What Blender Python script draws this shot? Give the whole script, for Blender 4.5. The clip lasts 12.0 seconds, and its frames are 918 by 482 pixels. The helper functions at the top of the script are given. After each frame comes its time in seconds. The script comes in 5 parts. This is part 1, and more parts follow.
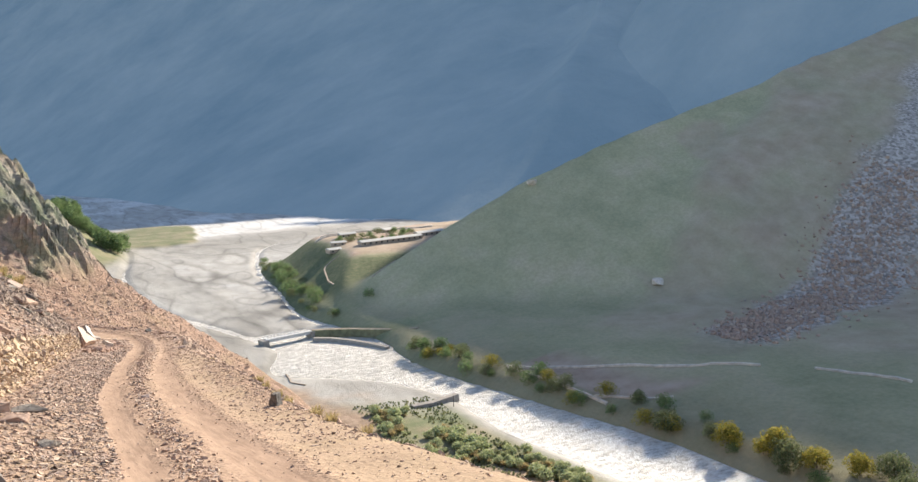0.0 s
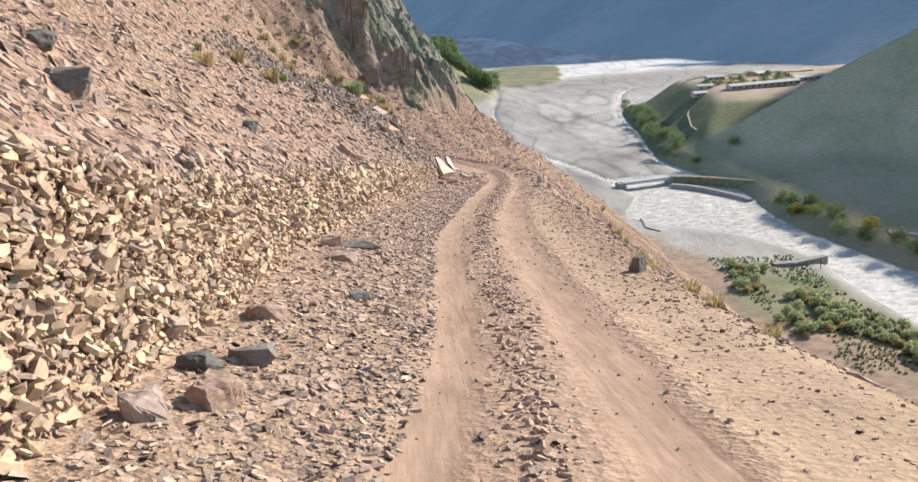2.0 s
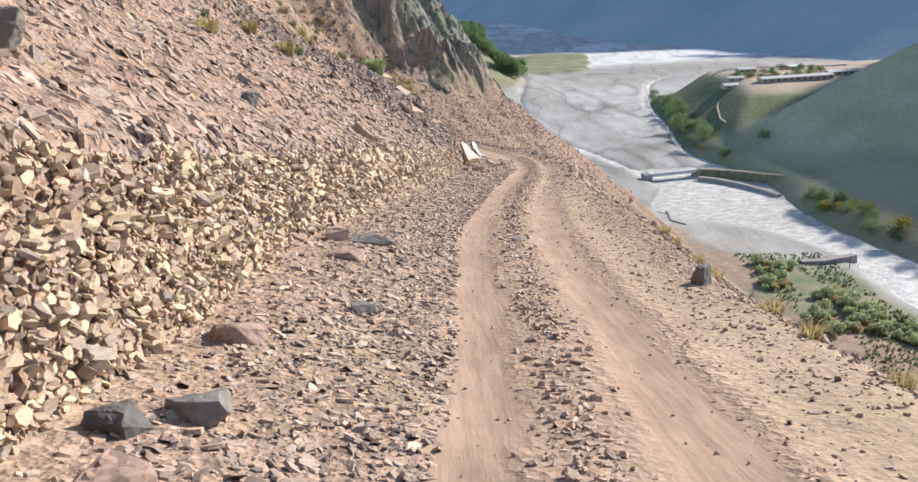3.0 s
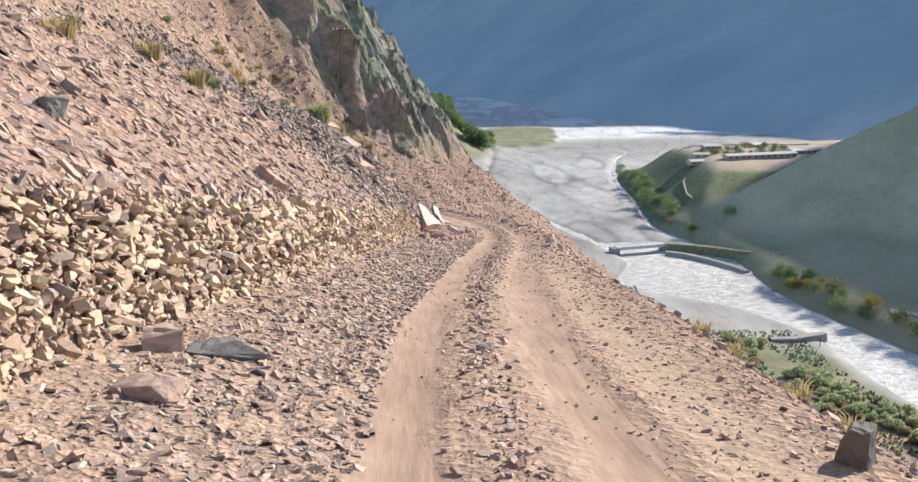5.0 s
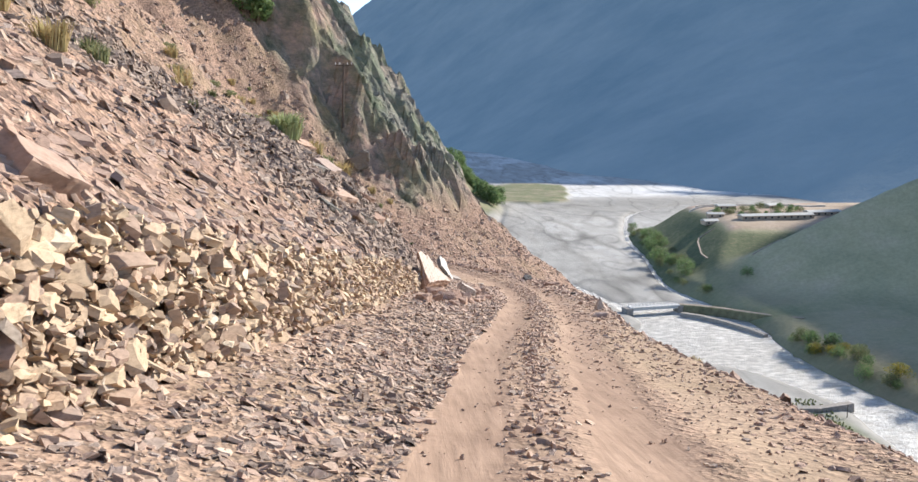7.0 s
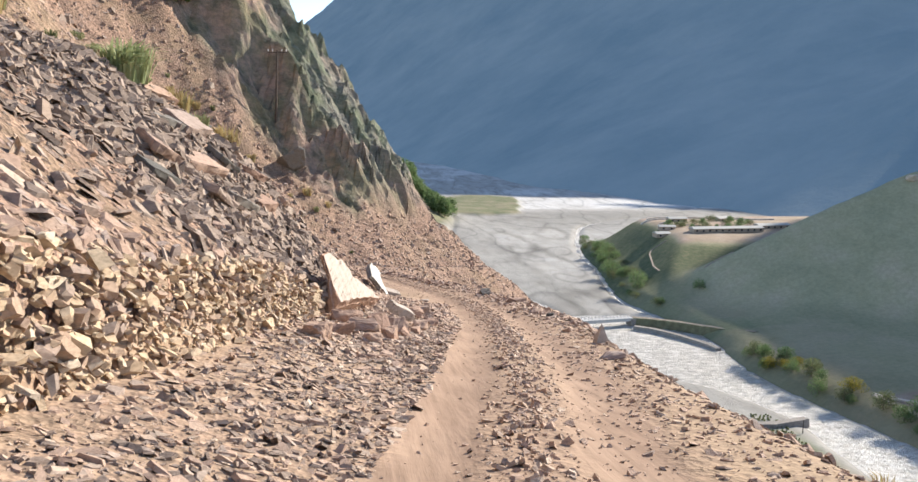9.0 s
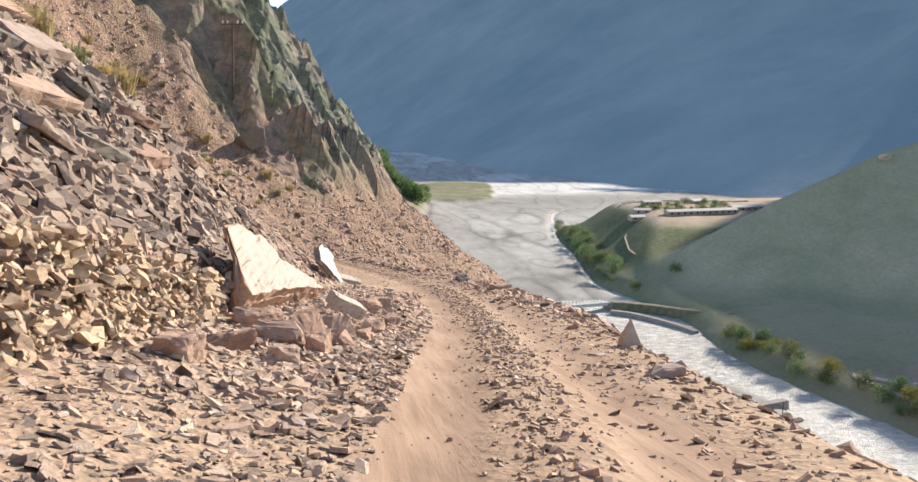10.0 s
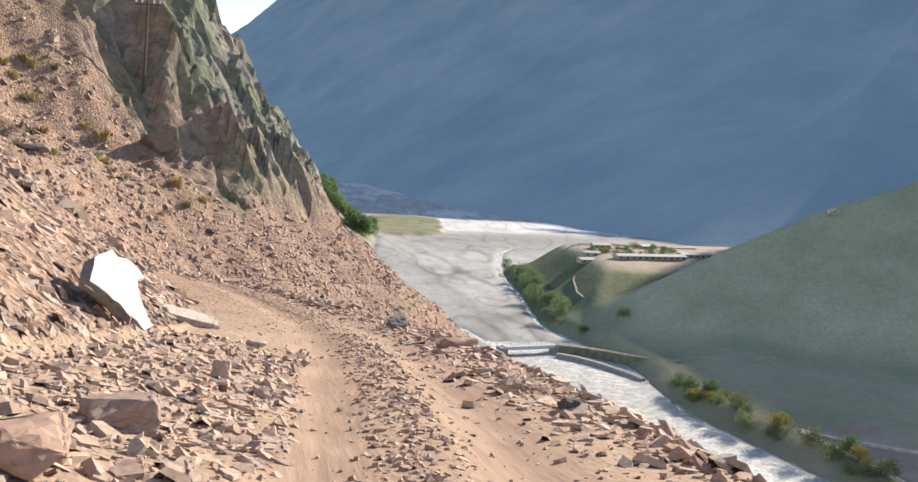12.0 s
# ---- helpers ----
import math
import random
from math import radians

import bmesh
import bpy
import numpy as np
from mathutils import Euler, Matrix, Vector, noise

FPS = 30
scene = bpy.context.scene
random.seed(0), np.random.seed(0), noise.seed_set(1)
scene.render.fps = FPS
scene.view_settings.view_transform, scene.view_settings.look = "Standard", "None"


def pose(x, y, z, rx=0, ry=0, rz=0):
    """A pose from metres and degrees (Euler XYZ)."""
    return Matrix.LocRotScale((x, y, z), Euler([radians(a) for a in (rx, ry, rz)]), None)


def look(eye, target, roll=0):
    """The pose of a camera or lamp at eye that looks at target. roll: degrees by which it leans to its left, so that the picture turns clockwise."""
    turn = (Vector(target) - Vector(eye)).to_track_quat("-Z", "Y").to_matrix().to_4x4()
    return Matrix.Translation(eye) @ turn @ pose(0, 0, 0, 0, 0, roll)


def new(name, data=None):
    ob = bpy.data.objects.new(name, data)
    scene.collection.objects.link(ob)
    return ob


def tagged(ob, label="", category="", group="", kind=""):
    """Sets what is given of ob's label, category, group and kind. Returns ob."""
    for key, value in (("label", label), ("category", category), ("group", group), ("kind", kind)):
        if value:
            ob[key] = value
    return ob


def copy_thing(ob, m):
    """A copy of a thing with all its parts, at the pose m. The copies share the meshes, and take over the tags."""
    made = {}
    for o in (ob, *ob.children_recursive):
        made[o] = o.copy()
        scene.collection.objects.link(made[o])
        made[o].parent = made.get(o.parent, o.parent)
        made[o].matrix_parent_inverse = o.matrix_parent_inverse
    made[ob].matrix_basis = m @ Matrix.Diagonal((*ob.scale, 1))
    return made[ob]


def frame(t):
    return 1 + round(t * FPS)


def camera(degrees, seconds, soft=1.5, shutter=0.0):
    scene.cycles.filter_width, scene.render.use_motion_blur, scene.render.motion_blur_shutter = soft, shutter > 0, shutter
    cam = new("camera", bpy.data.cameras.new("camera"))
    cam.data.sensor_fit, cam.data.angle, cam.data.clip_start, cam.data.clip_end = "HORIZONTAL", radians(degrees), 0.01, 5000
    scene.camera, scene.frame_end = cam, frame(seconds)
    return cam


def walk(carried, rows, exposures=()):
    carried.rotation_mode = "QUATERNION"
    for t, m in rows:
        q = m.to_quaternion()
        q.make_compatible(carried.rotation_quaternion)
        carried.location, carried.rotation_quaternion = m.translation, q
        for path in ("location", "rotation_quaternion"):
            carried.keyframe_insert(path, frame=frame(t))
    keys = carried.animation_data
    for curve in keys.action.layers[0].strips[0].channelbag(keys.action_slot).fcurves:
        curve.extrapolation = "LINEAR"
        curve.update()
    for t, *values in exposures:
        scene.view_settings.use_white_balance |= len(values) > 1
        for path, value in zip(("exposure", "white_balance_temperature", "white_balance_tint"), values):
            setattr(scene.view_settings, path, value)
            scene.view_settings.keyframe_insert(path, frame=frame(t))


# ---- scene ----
cam = camera(56.0, 12.0)
METRES, EYE, TILT, LEAN, TURN = 54.29, 1.9, -9.5, -1.0, -27.3
ROWS = [
    (0.0, 0.0008, -0.0003, 0.0005, 0.07, 2.27, 4.01),
    (0.5, -0.0018, 0.0255, -0.0012, 7.75, 2.97, 2.48),
    (1.0, -0.0068, 0.0531, -0.0016, 15.50, 0.88, 2.37),
    (1.5, -0.0131, 0.0757, -0.0020, 20.30, -2.36, 2.25),
    (2.0, -0.0254, 0.1018, -0.0038, 23.55, -6.97, 1.33),
    (2.5, -0.0356, 0.1258, -0.0044, 25.09, -8.19, 0.43),
    (3.0, -0.0495, 0.1514, -0.0063, 25.20, -7.87, -0.23),
    (3.5, -0.0650, 0.1871, -0.0090, 23.63, -5.65, -1.79),
    (5.5, -0.1174, 0.3205, -0.0181, 23.01, -2.86, -1.38),
    (6.0, -0.1380, 0.3666, -0.0195, 23.79, -2.16, -1.83),
    (6.5, -0.1599, 0.4131, -0.0209, 24.09, -0.93, -2.28),
    (7.0, -0.1846, 0.4670, -0.0232, 23.66, 0.52, -2.58),
    (9.0, -0.2484, 0.6346, -0.0271, 20.41, 1.47, -2.84),
    (9.5, -0.2653, 0.6818, -0.0282, 19.58, 1.00, -2.56),
    (10.0, -0.2817, 0.7301, -0.0309, 18.74, 0.68, -1.87),
    (10.5, -0.2978, 0.7827, -0.0321, 17.38, 1.22, -2.11),
    (11.0, -0.3132, 0.8308, -0.0335, 16.28, 1.57, -3.11),
    (11.5, -0.3311, 0.8844, -0.0337, 15.27, 2.31, -4.24),
    (12.0, -0.3460, 0.9340, -0.0328, 15.13, 3.26, -4.53),
]
# stops, white balance and tint: the picture starts bright and warm, cools and warms again
EXPOSURES = [(0.0, 1.15, 6950, 10), (0.5, 1.08, 6900, 10), (1.0, 1.0, 6800, 10), (1.5, 0.95, 6700, 10), (2.5, 0.90, 6300, 10), (3.5, 0.92, 6150, 10), (5.5, 0.97, 6250, 10), (7.0, 0.97, 6250, 10), (9.0, 0.95, 6550, 10), (10.5, 0.97, 6800, 10), (12.0, 1.0, 6700, 10)]
walk(cam, [(t, pose(0, 0, EYE, TILT, LEAN, TURN) @ pose(METRES * x, METRES * y, METRES * z, 90 + pitch, roll, yaw)) for t, x, y, z, yaw, pitch, roll in ROWS], EXPOSURES)

# ---- sky, sun ----
SUN_AZ, SUN_EL = 56.0, 27.0        # degrees to the right of +y, degrees up
world = bpy.data.worlds.new("sky")
scene.world = world
world.use_nodes = True
wn = world.node_tree.nodes
sky = wn.new("ShaderNodeTexSky")
sky.sky_type, sky.sun_disc = "NISHITA", False
sky.sun_elevation, sky.sun_rotation = radians(SUN_EL), radians(SUN_AZ)
sky.altitude, sky.air_density, sky.dust_density = 2500, 1.0, 2.5
wn["Background"].inputs["Strength"].default_value = 0.15
world.node_tree.links.new(sky.outputs[0], wn["Background"].inputs["Color"])
sun = new("sun", bpy.data.lights.new("sun", "SUN"))
sun.data.energy, sun.data.angle, sun.data.color = 4.9, radians(0.5), (1.0, 0.93, 0.82)
sun_way = Vector((math.sin(radians(SUN_AZ)) * math.cos(radians(SUN_EL)), math.cos(radians(SUN_AZ)) * math.cos(radians(SUN_EL)), math.sin(radians(SUN_EL))))
sun.matrix_world = look(sun_way * 300, (0, 0, 0))

# ---- arithmetic ----
rng = np.random.default_rng(7)
# the road descends: its own frame (z square on the road) laid into the world
SLOPE = pose(0, 0, EYE) @ pose(0, 0, 0, TILT, LEAN, TURN) @ pose(0, 0, 0, 0, 0, -TURN) @ pose(0, 0, -EYE)
SLOPE_NP = np.array(SLOPE)


def to_world(p):
    """Points (n x 3) of the road's frame in the world."""
    return p @ SLOPE_NP[:3, :3].T + SLOPE_NP[:3, 3]


def lattice(ix, iy, seed):
    n = (ix.astype(np.int64) * 374761393 + iy.astype(np.int64) * 668265263 + seed * 974634777) & 0x7FFFFFFF
    n = ((n ^ (n >> 13)) * 1274126177) & 0x7FFFFFFF
    return ((n ^ (n >> 16)) & 0xFFFF) / 65535.0


def vnoise(x, y, seed=0):
    """Smooth noise in -1..1 over arrays."""
    x, y = np.broadcast_arrays(np.asarray(x, float), np.asarray(y, float))
    ix, iy = np.floor(x), np.floor(y)
    fx, fy = x - ix, y - iy
    u, v = fx * fx * (3 - 2 * fx), fy * fy * (3 - 2 * fy)
    a, b = lattice(ix, iy, seed), lattice(ix + 1, iy, seed)
    c, d = lattice(ix, iy + 1, seed), lattice(ix + 1, iy + 1, seed)
    return 2 * ((a * (1 - u) + b * u) * (1 - v) + (c * (1 - u) + d * u) * v) - 1


def fbm(x, y, octaves=4, seed=0, gain=0.5):
    total, amp = 0.0, 1.0
    for o in range(octaves):
        total = total + amp * vnoise(x * 2 ** o + 17.3 * o, y * 2 ** o - 9.1 * o, seed + o)
        amp *= gain
    return total


def ridged(x, y, octaves=4, seed=0):
    total, amp = 0.0, 1.0
    for o in range(octaves):
        total = total + amp * (1 - 2 * np.abs(vnoise(x * 2 ** o + 5.7 * o, y * 2 ** o + 3.3 * o, seed + o)))
        amp *= 0.5
    return total


def step(a, b, x):
    t = np.clip((np.asarray(x, float) - a) / (b - a), 0, 1)
    return t * t * (3 - 2 * t)


def curve(points):
    """A smooth function through (y, value) pairs."""
    ys, vs = np.array([p[0] for p in points], float), np.array([p[1] for p in points], float)
    slopes = np.gradient(vs, ys)

    def at(y):
        y = np.asarray(y, float)
        i = np.clip(np.searchsorted(ys, y) - 1, 0, len(ys) - 2)
        h = ys[i + 1] - ys[i]
        t = np.clip((y - ys[i]) / h, 0, 1)
        return ((2 * t ** 3 - 3 * t ** 2 + 1) * vs[i] + (t ** 3 - 2 * t ** 2 + t) * h * slopes[i]
                + (3 * t ** 2 - 2 * t ** 3) * vs[i + 1] + (t ** 3 - t ** 2) * h * slopes[i + 1])
    return at


def mesh_object(name, verts, faces, material, parent=None, smooth=False, attributes=None):
    me = bpy.data.meshes.new(name)
    me.from_pydata([tuple(v) for v in verts], [], [tuple(f) for f in faces])
    me.materials.append(material)
    for key, values in (attributes or {}).items():
        me.attributes.new(key, "FLOAT", "POINT").data.foreach_set("value", np.asarray(values, np.float32))
    if smooth:
        me.polygons.foreach_set("use_smooth", np.ones(len(me.polygons), bool))
    me.update()
    ob = new(name, me)
    ob.parent = parent
    return ob


def sheet(name, grid, material, smooth=True, attributes=None):
    """A surface from a grid of points, rows x columns x 3."""
    r, c = grid.shape[:2]
    i = np.arange(r * c).reshape(r, c)
    faces = np.stack([i[:-1, :-1], i[:-1, 1:], i[1:, 1:], i[1:, :-1]], -1).reshape(-1, 4)
    me = bpy.data.meshes.new(name)
    me.vertices.add(r * c)
    me.vertices.foreach_set("co", grid.reshape(-1).astype(np.float32))
    me.loops.add(faces.size)
    me.loops.foreach_set("vertex_index", faces.reshape(-1).astype(np.int32))
    me.polygons.add(len(faces))
    me.polygons.foreach_set("loop_start", np.arange(0, faces.size, 4, dtype=np.int32))
    me.polygons.foreach_set("use_smooth", np.full(len(faces), smooth))
    for key, values in (attributes or {}).items():
        me.attributes.new(key, "FLOAT", "POINT").data.foreach_set("value", np.asarray(values, np.float32).reshape(-1))
    me.materials.append(material)
    me.update(calc_edges=True)
    me.validate()
    return new(name, me)


# ---- materials ----
class Nodes:
    """A short hand for node materials."""

    def __init__(self, name, rough=0.9, spec=0.3):
        self.m = bpy.data.materials.new(name)
        self.m.use_nodes = True
        self.t = self.m.node_tree
        self.b = self.t.nodes["Principled BSDF"]
        self.b.inputs["Roughness"].default_value = rough
        self.b.inputs["Specular IOR Level"].default_value = spec
        self.pos = self.t.nodes.new("ShaderNodeNewGeometry").outputs["Position"]

    def link(self, a, b):
        self.t.links.new(a, b)

    def noise(self, scale, detail=5, rough=0.6, stretch=None):
        n = self.t.nodes.new("ShaderNodeTexNoise")
        n.inputs["Scale"].default_value, n.inputs["Detail"].default_value, n.inputs["Roughness"].default_value = scale, detail, rough
        if stretch:
            mp = self.t.nodes.new("ShaderNodeMapping")
            mp.inputs["Scale"].default_value = stretch
            self.link(self.pos, mp.inputs["Vector"])
            self.link(mp.outputs[0], n.inputs["Vector"])
        else:
            self.link(self.pos, n.inputs["Vector"])
        return n.outputs["Fac"]

    def voronoi(self, scale, feature="F1", out="Distance", stretch=None):
        n = self.t.nodes.new("ShaderNodeTexVoronoi")
        n.feature = feature
        n.inputs["Scale"].default_value = scale
        if stretch:
            mp = self.t.nodes.new("ShaderNodeMapping")
            mp.inputs["Scale"].default_value = stretch
            self.link(self.pos, mp.inputs["Vector"])
            self.link(mp.outputs[0], n.inputs["Vector"])
        else:
            self.link(self.pos, n.inputs["Vector"])
        return n.outputs[out]

    def attribute(self, name):
        n = self.t.nodes.new("ShaderNodeAttribute")
        n.attribute_name = name
        return n.outputs["Fac"]

    def ramp(self, fac, stops):
        n = self.t.nodes.new("ShaderNodeValToRGB")
        e = n.color_ramp.elements
        while len(e) < len(stops):
            e.new(0.5)
        for el, (p, c) in zip(e, stops):
            el.position, el.color = p, (*c, 1) if len(c) == 3 else c
        self.link(fac, n.inputs[0])
        return n.outputs[0]

    def grey(self, fac, lo, hi):
        n = self.t.nodes.new("ShaderNodeMapRange")
        n.inputs[1].default_value, n.inputs[2].default_value = lo, hi
        self.link(fac, n.inputs[0])
        return n.outputs[0]

    def mix(self, fac, a, b, mode="MIX"):
        n = self.t.nodes.new("ShaderNodeMix")
        n.data_type, n.blend_type = "RGBA", mode
        for socket, v in ((n.inputs[0], fac), (n.inputs[6], a), (n.inputs[7], b)):
            if isinstance(v, (int, float)):
                socket.default_value = v
            elif isinstance(v, tuple):
                socket.default_value = (*v, 1)
            else:
                self.link(v, socket)
        return n.outputs[2]

    def math(self, op, a, b=0.0):
        n = self.t.nodes.new("ShaderNodeMath")
        n.operation = op
        for socket, v in zip(n.inputs, (a, b)):
            if isinstance(v, (int, float)):
                socket.default_value = v
            else:
                self.link(v, socket)
        return n.outputs[0]

    def island(self):
        return self.t.nodes.new("ShaderNodeNewGeometry").outputs["Random Per Island"]

    def each(self):
        return self.t.nodes.new("ShaderNodeObjectInfo").outputs["Random"]

    def colour(self, c):
        if isinstance(c, tuple):
            self.b.inputs["Base Color"].default_value = (*c, 1)
        else:
            self.link(c, self.b.inputs["Base Color"])
        return self

    def bump(self, height, strength=0.5, distance=0.05):
        n = self.t.nodes.new("ShaderNodeBump")
        n.inputs["Strength"].default_value, n.inputs["Distance"].default_value = strength, distance
        self.link(height, n.inputs["Height"])
        self.link(n.outputs[0], self.b.inputs["Normal"])
        return self


def plain(name, colour, rough=0.7, vary=0.25, scale=3.0, metallic=0.0):
    n = Nodes(name, rough)
    n.b.inputs["Metallic"].default_value = metallic
    lo, hi = tuple(c * (1 - vary) for c in colour), tuple(min(1, c * (1 + vary)) for c in colour)
    n.colour(n.ramp(n.noise(scale), [(0.3, lo), (0.7, hi)]))
    n.bump(n.noise(scale * 6), 0.2, 0.01)
    return n.m


# hillside: scree and dust, cliff rock, packed wheel tracks
h = Nodes("hillside_ground", 0.95, 0.15)
dust = h.ramp(h.noise(0.6, 6), [(0.3, (0.27, 0.18, 0.135)), (0.55, (0.34, 0.235, 0.175)), (0.75, (0.30, 0.215, 0.175))])
chips = h.ramp(h.voronoi(7.0, out="Color"), [(0.15, (0.50, 0.49, 0.50)), (0.5, (0.95, 0.93, 0.92)), (0.85, (1.35, 1.30, 1.25))])
grit = h.ramp(h.voronoi(19.0, out="Color"), [(0.15, (0.62, 0.61, 0.61)), (0.85, (1.2, 1.17, 1.15))])
gravel = h.mix(0.85, h.mix(0.8, dust, chips, "MULTIPLY"), grit, "MULTIPLY")
sand = h.ramp(h.noise(0.8, 6), [(0.3, (0.31, 0.222, 0.155)), (0.7, (0.41, 0.30, 0.208))])
sand = h.mix(0.6, sand, grit, "MULTIPLY")
track = h.ramp(h.noise(1.4, 6, 0.6, (1.0, 0.4, 1.0)), [(0.3, (0.275, 0.185, 0.13)), (0.7, (0.36, 0.25, 0.178))])
streaks = h.ramp(h.noise(5.0, 4, 0.6, (2.2, 0.10, 1.0)), [(0.35, (0.80, 0.79, 0.78)), (0.62, (1.1, 1.1, 1.1))])
track = h.mix(0.85, track, streaks, "MULTIPLY")
cliff = h.ramp(h.noise(0.9, 10, 0.78, (0.5, 1.5, 0.7)), [(0.30, (0.085, 0.09, 0.078)), (0.42, (0.18, 0.168, 0.142)), (0.54, (0.30, 0.25, 0.208)), (0.66, (0.44, 0.335, 0.268)), (0.8, (0.57, 0.445, 0.355))])
lichen = h.ramp(h.noise(0.22, 6, 0.65), [(0.42, (1.0, 1.0, 1.0)), (0.60, (0.72, 0.86, 0.70))])
cliff = h.mix(1.0, cliff, lichen, "MULTIPLY")
# broad pink and cool patches paint sunlit and shaded faces into the cliff
cliff = h.mix(1.0, cliff, h.ramp(h.noise(0.07, 3, 0.5), [(0.40, (1.14, 0.98, 0.92)), (0.60, (0.90, 0.97, 0.96))]), "MULTIPLY")
ground_mix = h.mix(h.attribute("sand"), gravel, sand)
ground_mix = h.mix(h.attribute("track"), ground_mix, track)
moss = h.ramp(h.noise(0.2, 6, 0.65), [(0.46, (0, 0, 0)), (0.64, (1, 1, 1))])
moss = h.math("MULTIPLY", h.math("MULTIPLY", moss, 0.45), h.math("SUBTRACT", 1.0, h.attribute("track")))
ground_mix = h.mix(moss, ground_mix, h.ramp(h.noise(1.5, 6, 0.7), [(0.35, (0.18, 0.135, 0.08)), (0.65, (0.32, 0.235, 0.14))]))
h.colour(h.mix(h.attribute("rock"), ground_mix, cliff))
off_track = h.math("SUBTRACT", 1.0, h.math("MULTIPLY", h.attribute("track"), 0.94))
off_track = h.math("MULTIPLY", off_track, h.math("SUBTRACT", 1.0, h.math("MULTIPLY", h.attribute("sand"), 0.8)))
crags = h.math("MULTIPLY", h.noise(1.1, 9, 0.75, (0.45, 1.6, 0.6)), h.math("MULTIPLY", h.attribute("rock"), 6.0))
relief = h.math("ADD", h.math("MULTIPLY", h.voronoi(7.0), 1.1), h.math("ADD", h.math("MULTIPLY", h.voronoi(19.0), 0.45), h.noise(2.0, 8, 0.72)))
relief = h.math("MULTIPLY", relief, h.math("SUBTRACT", 1.0, h.math("MULTIPLY", h.attribute("rock"), 0.8)))
relief = h.math("ADD", h.math("MULTIPLY", relief, off_track), h.math("MULTIPLY", h.noise(5.0, 5, 0.65, (2.2, 0.10, 1.0)), 0.16))
relief = h.math("ADD", relief, crags)
h.bump(relief, 0.75, 0.10)
HILLSIDE = h.m

v = Nodes("valley_ground", 0.95, 0.2)
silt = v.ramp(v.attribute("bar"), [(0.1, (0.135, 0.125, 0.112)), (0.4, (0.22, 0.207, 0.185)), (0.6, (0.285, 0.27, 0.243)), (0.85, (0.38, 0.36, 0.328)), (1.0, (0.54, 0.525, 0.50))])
silt = v.mix(0.6, silt, v.ramp(v.noise(0.16, 9, 0.7, (1.0, 0.35, 1.0)), [(0.3, (0.88, 0.87, 0.86)), (0.7, (1.1, 1.1, 1.1))]), "MULTIPLY")
cut = v.math("FRACT", v.math("MULTIPLY", v.noise(0.011, 2.5, 0.5, (1.0, 0.33, 1.0)), 9.0))
silt = v.mix(0.55, silt, v.ramp(cut, [(0.0, (0.55, 0.55, 0.56)), (0.05, (0.62, 0.62, 0.62)), (0.12, (1.02, 1.02, 1.02)), (0.5, (1.1, 1.1, 1.1)), (0.93, (0.98, 0.98, 0.98)), (1.0, (0.8, 0.8, 0.8))]), "MULTIPLY")
ripple = v.math("FRACT", v.math("MULTIPLY", v.noise(0.03, 2.5, 0.55, (1.0, 0.3, 1.0)), 11.0))
silt = v.mix(0.5, silt, v.ramp(ripple, [(0.0, (0.72, 0.72, 0.73)), (0.1, (1.0, 1.0, 1.0)), (0.85, (1.06, 1.06, 1.06)), (1.0, (0.86, 0.86, 0.86))]), "MULTIPLY")
grass = v.ramp(v.noise(0.06, 8, 0.65), [(0.3, (0.10, 0.125, 0.055)), (0.45, (0.155, 0.16, 0.085)), (0.58, (0.21, 0.19, 0.115)), (0.75, (0.28, 0.22, 0.15))])
soil = v.ramp(v.noise(0.25, 8, 0.7), [(0.35, (0.20, 0.135, 0.09)), (0.65, (0.34, 0.24, 0.17))])
v.colour(v.mix(v.attribute("earth"), v.mix(v.attribute("green"), silt, grass), soil))
v.bump(v.noise(0.4, 8, 0.7), 0.6, 0.8)
VALLEY = v.m

w = Nodes("river_water", 0.38, 0.6)
split = w.t.nodes.new("ShaderNodeSeparateXYZ")
w.link(w.pos, split.inputs[0])
# sun glitter painted in as white, growing downstream from y 330 to 205
glint_reach = w.grey(split.outputs["Y"], 330.0, 205.0)
silty = w.ramp(w.noise(0.3, 8, 0.72, (0.7, 1.5, 1.0)), [(0.36, (0.34, 0.31, 0.265)), (0.5, (0.54, 0.495, 0.43)), (0.62, (0.80, 0.75, 0.68))])
sun_glint = w.math("MULTIPLY", glint_reach, w.grey(w.noise(0.5, 8, 0.75, (0.7, 1.3, 1.0)), 0.40, 0.56))
w.colour(w.mix(sun_glint, silty, (0.90, 0.88, 0.84)))
w.bump(w.noise(0.5, 8, 0.75), 1.0, 2.2)
WATER = w.m

r = Nodes("hill_ground", 0.97, 0.1)
hill_c = r.ramp(r.noise(0.03, 8, 0.66), [(0.3, (0.29, 0.285, 0.175)), (0.5, (0.39, 0.355, 0.225)), (0.7, (0.475, 0.395, 0.28))])
tufts = r.ramp(r.noise(0.55, 6, 0.75), [(0.38, (0.55, 0.6, 0.5)), (0.62, (1.1, 1.08, 1.02))])
hill_c = r.mix(0.4, hill_c, tufts, "MULTIPLY")
hill_c = r.mix(r.attribute("bare"), hill_c, r.ramp(r.noise(0.09, 6), [(0.35, (0.30, 0.215, 0.16)), (0.65, (0.42, 0.32, 0.25))]))
